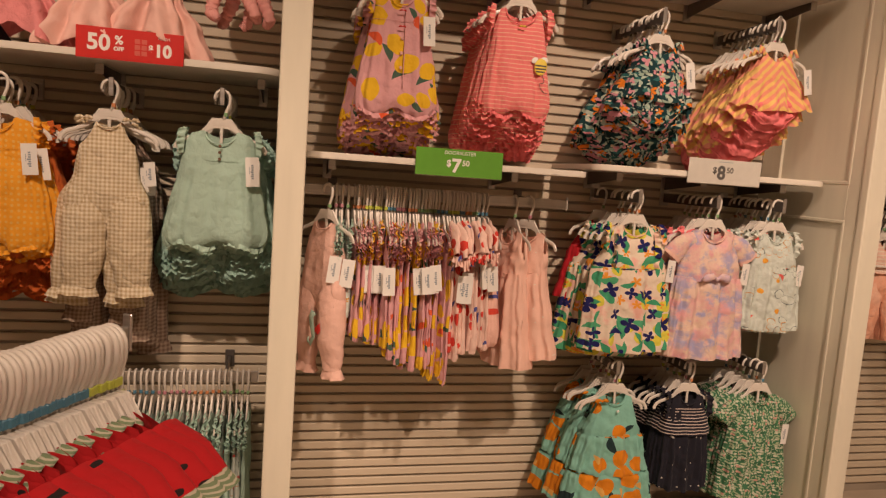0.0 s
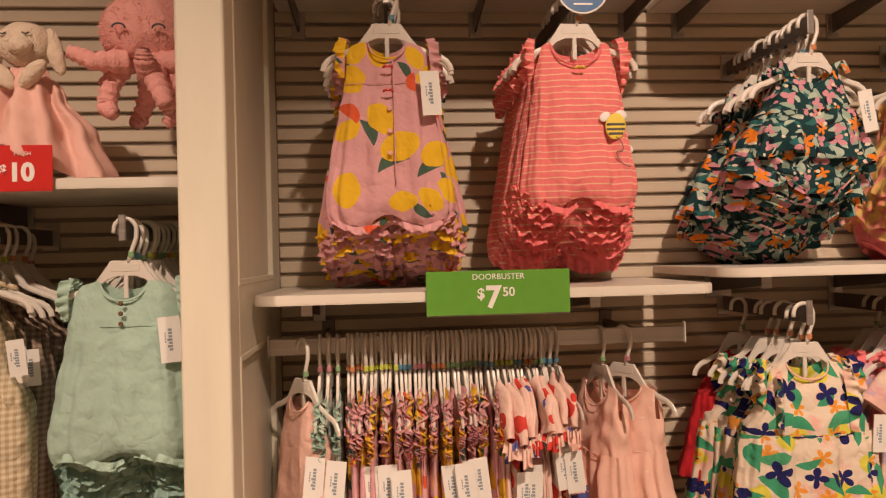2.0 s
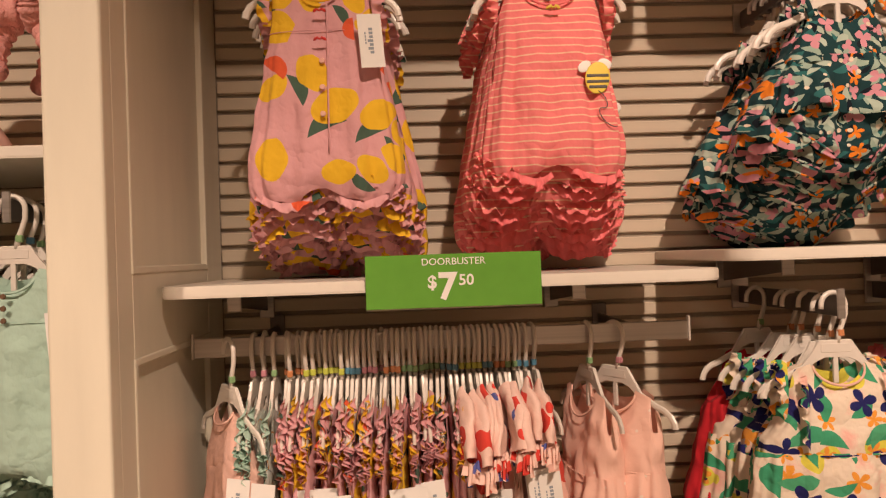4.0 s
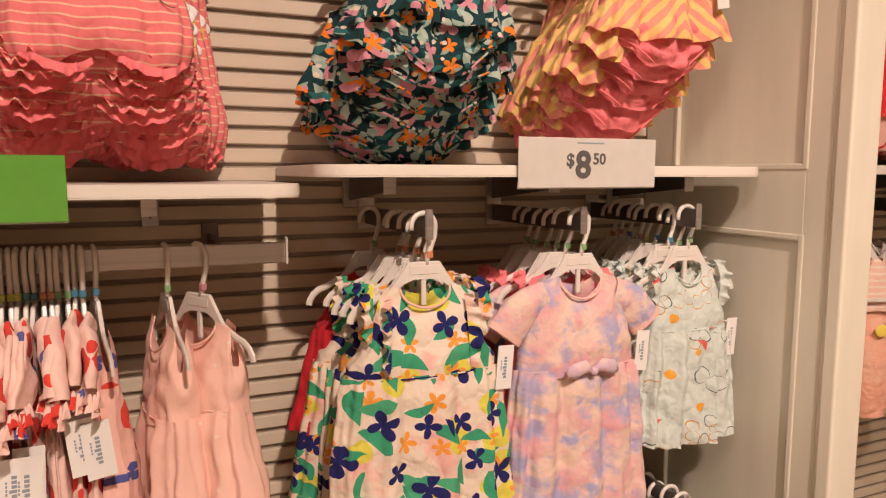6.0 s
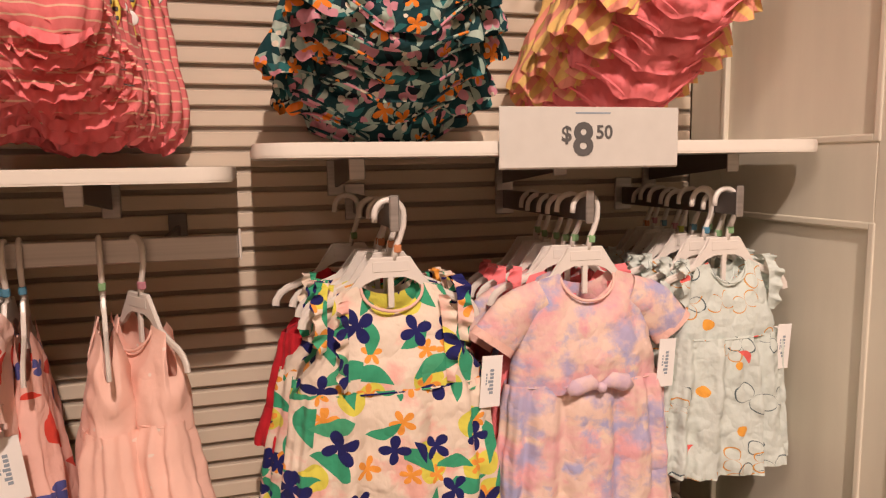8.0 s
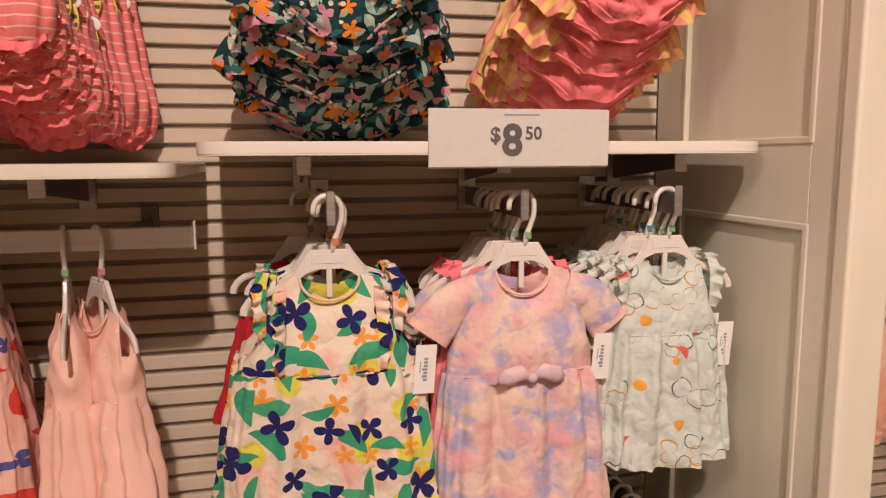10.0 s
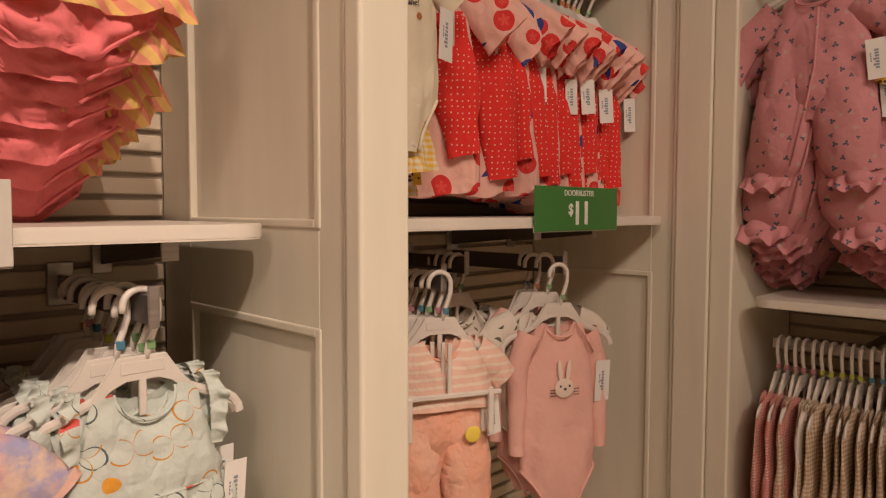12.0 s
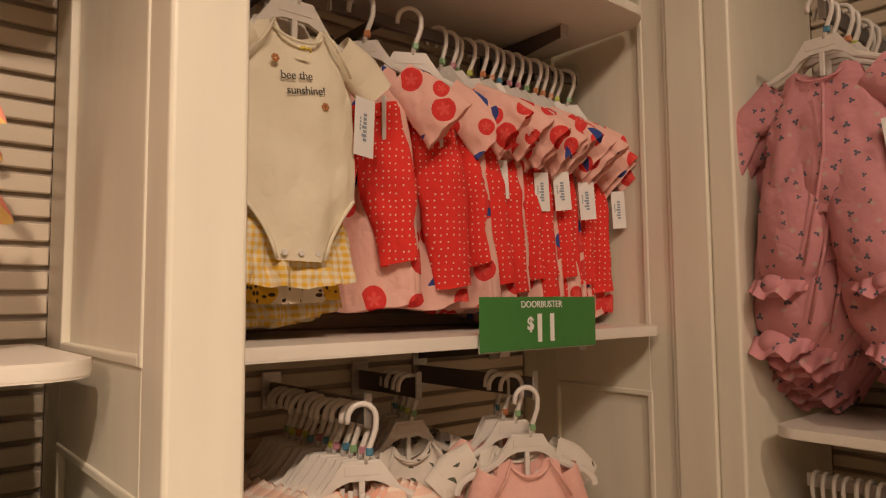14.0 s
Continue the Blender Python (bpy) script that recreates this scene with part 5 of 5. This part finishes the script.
octopus(-0.180, 2.50, 1.940).scale = (1.22, 1.22, 1.22)
face_arm(-0.180, BACK, 2.275, 0.33)
blanket_toy(-0.435, 2.47, 1.806, PLUSHPALE, 1, "pale pink comforter with a cream bunny head", PLUSHCREAM)
blanket_toy(-0.63, 2.50, 1.806, PLUSHPALE, 5, "pale pink comforter with a cream bunny head", PLUSHCREAM)
blanket_toy(-0.86, 2.52, 1.806, PLUSHROSE, 8, "rose pink plush comforter slumped on the shelf")
blanket_toy(-1.08, 2.52, 1.806, DARKCLOTH, 3, "dark charcoal plush comforter on the shelf")

# ---- bay C ----
face_arm(2.44, BACK, 2.215, 0.36)
WB = bodysuit("white short-sleeved bodysuit with small stitched words", WHITEKNIT, 0.375, seed=2, trim=WHITEKNIT, tag=1)
text("bee the", 0.018, -0.012, -0.0335, S - 0.092, INKGREY, WB, "stitched_words", ry=-8)
text("sunshine!", 0.018, 0.004, -0.0345, S - 0.113, INKGREY, WB, "stitched_words", ry=-8)
bow(WB, YELLOWINK, 0.0, -0.036, S - 0.05, 0.008)
for fx, fz in ((-0.048, -0.072), (0.038, -0.132)):
    bm = bmesh.new()
    for k in range(6):
        bmesh.ops.create_uvsphere(bm, u_segments=8, v_segments=5, radius=1, matrix=pose(fx + 0.004 * math.cos(k * 1.047), -0.0335, S + fz + 0.004 * math.sin(k * 1.047)) @ Matrix.Diagonal((0.003, 0.0012, 0.003, 1)))
    part("stitched_flower", bm, surface("rust_thread", (0.45, 0.18, 0.06), 0.8), WB, smooth=True)
YG = dress("yellow gingham skirted set below white bodysuits", YELLOWG, 0.405, 0.30, 0.10, 0.112, 0.125, seed=3, tag=0)
SU = dress("white and yellow sunflower printed skirted set", SUNNY, 0.43, 0.33, 0.10, 0.114, 0.125, seed=5, tag=0)
YG2 = dress("yellow gingham skirted set below white bodysuits", YELLOWG, 0.455, 0.36, 0.10, 0.11, 0.12, seed=7, tag=0)
stack([WB, YG, SU, YG2, YG2, YG2], 2.44, 2.44, 2.215, 6, 0.04, grow=0.03)
rail(2.60, 3.345, 2.60, 2.235, "dark steel hang rail with red outfits", h=0.03, mat=DARKSTEEL)


def outfit(label, seed, tag=0, pants=0.24):
    """A peony top with dotted trousers clipped in front of it."""
    t = garment("outfit", label, "baby outfit", "red outfits on the rail")
    part("top", cloth(bmesh.new(), [(0, 0.085, 0.012, 0), (0.3, 0.10, 0.018, 0.001), (1, 0.112, 0.024, 0.006)], neckline(S, 0.45, 0.035, 0.05, 0.36), lambda s, f: S - 0.43 + 0.02 * s * s, 56, 18, 7, seed, (9, 0.006, 0.2)), PEONY, t)
    for s in (-1, 1):
        part("sleeve", limb(bmesh.new(), [(s * 0.075, 0, S - 0.025), (s * 0.125, 0, S - 0.065), (s * 0.172, -0.006, S - 0.115)], [0.034, 0.046, 0.056], [0.016, 0.018, 0.016], 24, seed + s, 0.004, 0.009), PEONY, t)
        part("trouser_leg", limb(bmesh.new(), [(s * 0.036, -0.026, S - 0.09), (s * 0.054, -0.032, S - 0.2), (s * 0.080, -0.028, S - 0.10 - pants)], [0.046, 0.053, 0.034], [0.012, 0.024, 0.016], 28, seed + s, 0.010), REDDOT, t, "red trousers with white dots")
        part("hanger_clip", boxes((s * 0.055 - 0.004, s * 0.055 + 0.004, -0.048, -0.042, S - 0.15, S - 0.065, 0.0015)), HANGER, t, "white plastic trouser clip")
    part("waistband", cloth(bmesh.new(), [(0, 0.076, 0.014, 0.001), (1, 0.082, 0.017, 0.001)], lambda s, f: S - 0.078 + 0.006 * s * s, level(S - 0.100), 40, 4, 18, seed, crumple=0.002), REDDOT, t).location.y = -0.027
    if tag:
        tag_card(t, 0.125, -0.03, S - 0.15, 30, -5, 0.034, 0.08)
    return t


OUT = [outfit("peach peony top with red dotted trousers", k, k == 1, 0.25 + 0.02 * k) for k in range(3)]
hang(OUT[0], 2.645, 2.56, 2.235, -48, 0, 0, (1.0, 1.08))
hang(OUT[2], 2.755, 2.55, 2.235, -30, 0, 1, (1.0, 1.08))
for i in range(15):
    hang(OUT[(i * 2) % 3], 2.86 + 0.031 * i, 2.60 + rnd.uniform(-0.01, 0.01), 2.235, -62 + rnd.uniform(-12, 12), rnd.uniform(-3, 3), None, (rnd.uniform(0.98, 1.06), 1.0 + 0.007 * i + rnd.uniform(-0.02, 0.02)))
face_arm(2.592, BACK, 1.483, 0.36)
face_arm(2.985, BACK, 1.492, 0.38)
PSET = legged("peach velour trousers set with a striped top", PEACHDYE, name="outfit", category="baby outfit", body=0.26, leg=0.17, chest=0.10, hip=0.105, frill_hem=False, seed=4, tag=1, neck_d=0.04, group="peach outfits")
part("striped_top", cloth(bmesh.new(), [(0, 0.088, 0.022, 0), (0.4, 0.112, 0.038, 0.001), (1, 0.122, 0.05, 0.004)], neckline(S + 0.003, 0.45, 0.045, 0.05, 0.36), level(S - 0.135), 56, 12, 6, 4), PEACHSTRIPE, PSET, "peach and white striped top")
for s in (-1, 1):
    part("sleeve", limb(bmesh.new(), [(s * 0.075, 0, S - 0.025), (s * 0.112, 0, S - 0.055), (s * 0.142, -0.004, S - 0.092)], [0.032, 0.036, 0.032], [0.024, 0.026, 0.020], 24, 3 + s), PEACHSTRIPE, PSET)
part("clip_bar", boxes((-0.11, 0.11, -0.062, -0.054, S - 0.108, S - 0.098, 0.002), (-0.004, 0.004, -0.058, -0.052, S - 0.10, S - 0.0, 0.001)), HANGER, PSET, "white plastic clip bar")
for s in (-1, 1):
    part("hanger_clip", boxes((s * 0.085 - 0.006, s * 0.085 + 0.006, -0.068, -0.058, S - 0.185, S - 0.10, 0.002)), HANGER, PSET, "white plastic trouser clip")
bm = bmesh.new()
bmesh.ops.create_uvsphere(bm, u_segments=16, v_segments=8, radius=1, matrix=pose(0.05, -0.056, S - 0.185) @ Matrix.Diagonal((0.017, 0.003, 0.017, 1)))
part("sun_patch", bm, YELLOWINK, PSET, "small yellow sun patch", smooth=True)
stack([PSET], 2.578, 2.455, 1.474, 13, 0.024, size=1.0, yaw=-24, jitter=0.6)
PB = bodysuit("pink long-sleeved bodysuit with a white bunny patch", PINK, 0.46, True, seed=4, tag=1, chest=0.094)
bm = bmesh.new()
bmesh.ops.create_uvsphere(bm, u_segments=18, v_segments=10, radius=1, matrix=pose(0, -0.036, S - 0.155) @ Matrix.Diagonal((0.026, 0.002, 0.023, 1)))
for s in (-1, 1):
    bmesh.ops.create_uvsphere(bm, u_segments=12, v_segments=8, radius=1, matrix=pose(s * 0.011, -0.035, S - 0.115, 0, s * 6, 0) @ Matrix.Diagonal((0.0062, 0.002, 0.028, 1)))
part("bunny_patch", bm, PALEPINK, PB, "white bunny face patch", smooth=True)
bm = boxes((-0.003, 0.003, -0.0405, -0.039, S - 0.159, S - 0.154))
for s in (-1, 1):
    box(bm, s * 0.012 - 0.002, s * 0.012 + 0.002, -0.0405, -0.0385, S - 0.152, S - 0.147)
    for k in (-1, 0, 1):
        box(bm, *sorted((s * 0.024, s * 0.038)), -0.0385, -0.037, S - 0.165 + k * 0.007, S - 0.1635 + k * 0.007)
part("bunny_stitching", bm, INKGREY, PB)
WS = bodysuit("white short-sleeved bodysuit with tiny dark sprigs", WHITEDITSY, 0.38, seed=6, tag=0, chest=0.108)
hang(PB, 2.955, 2.435, 1.470, -26, 0, 1)
hang(WS, 2.955, 2.475, 1.492, -22, 0, 1)
hang(PB, 2.96, 2.515, 1.490, -18, 0, 0)
for i in range(4):
    hang(WS, 2.80 + 0.01 * i, 2.62 + 0.035 * i, 1.492, rnd.uniform(-5, 5), 0)
face_arm(2.81, BACK, 1.492, 0.22)
PUPPY = bodysuit("pink printed bodysuit hung behind others", PINK, 0.44, seed=9, tag=0)
hang(PUPPY, 2.985, 2.56, 1.491, 5, 0, 2)

# ---- bay D, on the east wall ----
face_arm(3.86, 2.035, 2.280, 0.40, -90)
SLEEP = legged("mauve sprigged footed sleeper with frilled cuffs", MAUVE, name="sleeper", category="baby sleeper", body=0.28, leg=0.105, chest=0.104, hip=0.120, splay=0.72, long_sleeves=True, frill_hem=False, feet=True, seed=3, tag=1, button_line=True, group="mauve sleepers")
stack([SLEEP], 3.445, 2.035, 2.280, 8, 0.04, rz=-90, size=1.16, grow=0.24)
face_arm(3.86, 1.70, 2.25, 0.40, -90)
YEL = legged("yellow printed footed sleeper on white hanger", SUNNY, name="sleeper", category="baby sleeper", body=0.32, leg=0.2, long_sleeves=True, frill_hem=False, feet=True, seed=6, tag=0, group="yellow sleepers")
stack([YEL], 3.46, 1.66, 2.25, 5, 0.05, rz=-90)
dr = thing("hang_rail", "steel hang rail with checked dresses below shelf", "rail", "wall rails")
part("bar", boxes((3.574, 3.586, 1.10, 2.16, 1.222, 1.2515, 0.002)), STEEL, dr)
part("support", boxes((3.5862, 3.8585, 1.95, 1.96, 1.225, 1.248, 0.0015), (3.5862, 3.8585, 1.30, 1.31, 1.225, 1.248, 0.0015)), DARKSTEEL, dr)
RDOT = [side_on("rose dotted dress hung edge-on on the rail", PINKDOT, 0.50, None, k, 0, 0.022, name="dress", category="baby dress", group="dresses on the east rail", top_w=0.155, arm_d=0.05) for k in range(2)]
TAN = [side_on("tan checked dress hung edge-on on the rail", TANCHECK, 0.46 + 0.02 * k, None, k + 2, 0, 0.022, name="dress", category="baby dress", group="dresses on the east rail", top_w=0.155, arm_d=0.05) for k in range(2)]
WSP = side_on("white sprigged dress hung edge-on on the rail", WHITEDITSY, 0.42, None, 5, 0, 0.02, name="dress", category="baby dress", group="dresses on the east rail", top_w=0.155, arm_d=0.05)
for i in range(30):
    tpl = RDOT[i % 2] if i in (0, 1, 3) else WSP if i == 4 else TAN[i % 2]
    hang(tpl, 3.58 + rnd.uniform(-0.008, 0.008), 2.140 - 0.022 * i, 1.255, 180 + rnd.uniform(-5, 5), 0, 4 if i < 5 else 3 if i < 10 else 2)

# ---- price signs ----


def sign(x0, x1, z0, z1, y, mat, label, tilt=0.0):
    t = thing("price_sign", label, "price sign", "price signs")
    w, h = x1 - x0, z1 - z0
    part("card", boxes((-w / 2, w / 2, -0.002, 0.0, -h / 2, h / 2, 0.0008)), mat, t)
    part("holder", boxes((-w / 2, w / 2, 0.0003, 0.0028, -h / 2 - 0.002, -h / 2 + 0.012, 0.0008), (-0.03, 0.03, 0.0003, 0.0075, -0.02, 0.012, 0.001)), SIGNWHITE, t)
    place(t, (x0 + x1) / 2, y, (z0 + z1) / 2, 0, tilt)
    return t


def price(t, big, small, x, z, size, mat):
    text("$", size * 0.48, x - size * 0.41 - 0.014 * (len(big) - 1), -0.0026, z + size * 0.14, mat, t, bold=0.0008)
    text(big, size, x, -0.0026, z, mat, t, bold=0.0022)
    if small:
        text(small, size * 0.42, x + size * 0.52, -0.0026, z + size * 0.18, mat, t, bold=0.0005)


s1 = sign(0.436, 0.753, 1.492, 1.588, 2.3535, SIGNGREEN, "green price sign clipped to shelf edge")
price(s1, "7", "50", -0.012, -0.012, 0.066, WHITEINK)
text("DOORBUSTER", 0.018, 0.0, -0.0026, 0.034, WHITEINK, s1)
s2 = sign(1.497, 1.816, 1.535, 1.631, 2.3535, SIGNWHITE, "white price sign clipped to shelf edge")
price(s2, "8", "50", -0.016, -0.006, 0.072, INKGREY)
part("small_print", boxes((-0.03, 0.032, -0.0026, -0.0021, 0.037, 0.0395)), INK, s2)
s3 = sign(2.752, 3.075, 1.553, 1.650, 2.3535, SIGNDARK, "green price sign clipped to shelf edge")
price(s3, "11", "", 0.01, -0.012, 0.070, WHITEINK)
text("DOORBUSTER", 0.018, 0.0, -0.0026, 0.034, WHITEINK, s3)
s4 = sign(-0.648, -0.334, 1.778, 1.874, 2.3535, SIGNRED, "red price sign clipped to shelf edge")
text("50", 0.068, -0.092, -0.0026, 0.0, WHITEINK, s4, bold=0.002)
text("%", 0.036, -0.034, -0.0026, 0.012, WHITEINK, s4, bold=0.001)
text("OFF", 0.017, -0.034, -0.0026, -0.014, WHITEINK, s4, bold=0.0006)
price(s4, "10", "", 0.095, -0.010, 0.052, WHITEINK)
text("PLUSH", 0.012, 0.098, -0.0026, 0.030, WHITEINK, s4)
part("small_print", boxes(*[(0.012 + 0.020 * (k % 2), 0.028 + 0.020 * (k % 2), -0.0026, -0.0021, -0.028 + 0.018 * (k // 2), -0.014 + 0.018 * (k // 2)) for k in range(6)]), SIGNPALE, s4)

ring = thing("round_sign", "round blue order sign hung under the upper shelf", "sign")
bm = bmesh.new()
bmesh.ops.create_cone(bm, cap_ends=True, segments=48, radius1=0.062, radius2=0.062, depth=0.002, matrix=pose(0, 0, 0, 90, 0, 0))
part("rim", bm, WHITEINK, ring)
bm = bmesh.new()
bmesh.ops.create_cone(bm, cap_ends=True, segments=48, radius1=0.058, radius2=0.058, depth=0.002, matrix=pose(0, -0.001, 0, 90, 0, 0))
part("disc", bm, SIGNBLUE, ring)
part("band", boxes((-0.032, 0.032, -0.0026, -0.0021, 0.0, 0.012)), YELLOWINK, ring)
part("small_print", boxes((-0.022, 0.022, -0.0026, -0.0021, -0.042, -0.038)), WHITEINK, ring)
text("We can order it!", 0.0135, 0, -0.0026, -0.022, WHITEINK, ring)
part("hook_wire", sweep(bmesh.new(), [(0, 0.002, 0.030), (0, 0.0035, 0.06), (0, 0.002, 0.0865)], 0.001, 0.001, 5), STEEL, ring)
place(ring, 0.815, 2.404, 2.231)

# ---- near rack with red watermelon suits ----
rack = thing("clothes_rack", "steel shop clothes rack holding red suits", "clothes rack")
part("arm", boxes((-0.006, 0.006, -0.62, 0.03, -0.040, -0.0055, 0.002)), STEEL, rack)
part("post", boxes((-0.015, 0.015, -0.65, -0.6205, -1.236, 0.05, 0.003)), STEEL, rack)
part("foot", boxes((-0.20, 0.20, -0.68, -0.60, -1.248, -1.2365, 0.003)), STEEL, rack)
part("end_stop", boxes((-0.008, 0.008, 0.0305, 0.036, -0.044, 0.012, 0.002)), STEEL, rack)
place(rack, -0.235, 1.04, 1.248, -28)
WM = bodysuit("red watermelon bodysuit with green ribbed cuffs", WMELON, 0.36, False, seed=3, trim=GREENRIB, tag=0, group="red suits on the rack")
for s in (-1, 1):
    part("rib_cuff", limb(bmesh.new(), [(s * 0.150, -0.004, S - 0.078), (s * 0.168, -0.004, S - 0.094)], [0.038, 0.036], [0.019, 0.018], 20, 2, 0.001), GREENRIB, WM, "green striped ribbed cuff")
part("rib_collar", sweep(bmesh.new(), [(0.052 * math.sin(a), -0.024 + 0.02 * (1 - math.cos(a)), S - 0.030 * max(0.0, math.cos(a)) ** 0.8) for a in (-1.55 + 3.1 * k / 14 for k in range(15))], 0.010, 0.004, 8), GREENRIB, WM, "green striped ribbed collar", smooth=True)
for i in range(48):
    m = rack.matrix_basis @ pose(rnd.uniform(-0.002, 0.002), -0.0090 * i, 0, 0, 0, rnd.uniform(-4, 4))
    instance(HANGERS[(3, 2, 2, 2, 4, 0, 0)[i * 7 // 48]], m)
    if i % 3 == 0:
        instance(WM, m @ Matrix.Diagonal((1.12, 1.2, 0.92, 1)))

# ---- slats, last ----


def slats(parent, length, m, count, pitch=0.0415, h=0.0305, z0=0.05):
    bm = boxes((0, length, 0, 0.012, 0, h, 0.0022, 1))
    first = part("slat", bm, SLAT, parent)
    first.matrix_basis = m @ pose(0, 0, z0)
    for k in range(1, count):
        o = new("slat", first.data)
        o.parent = parent
        o.matrix_basis = m @ pose(0, 0, z0 + pitch * k)


slats(wall_north, 1.974, pose(-2.0, BACK, 0), 70)
slats(wall_north, 2.125, pose(0.0525, BACK, 0), 70)
slats(wall_north, 1.115, pose(2.2445, BACK, 0), 70)
slats(wall_east, 3.0, pose(3.861, 2.2105, 0, 0, 0, -90), 70)
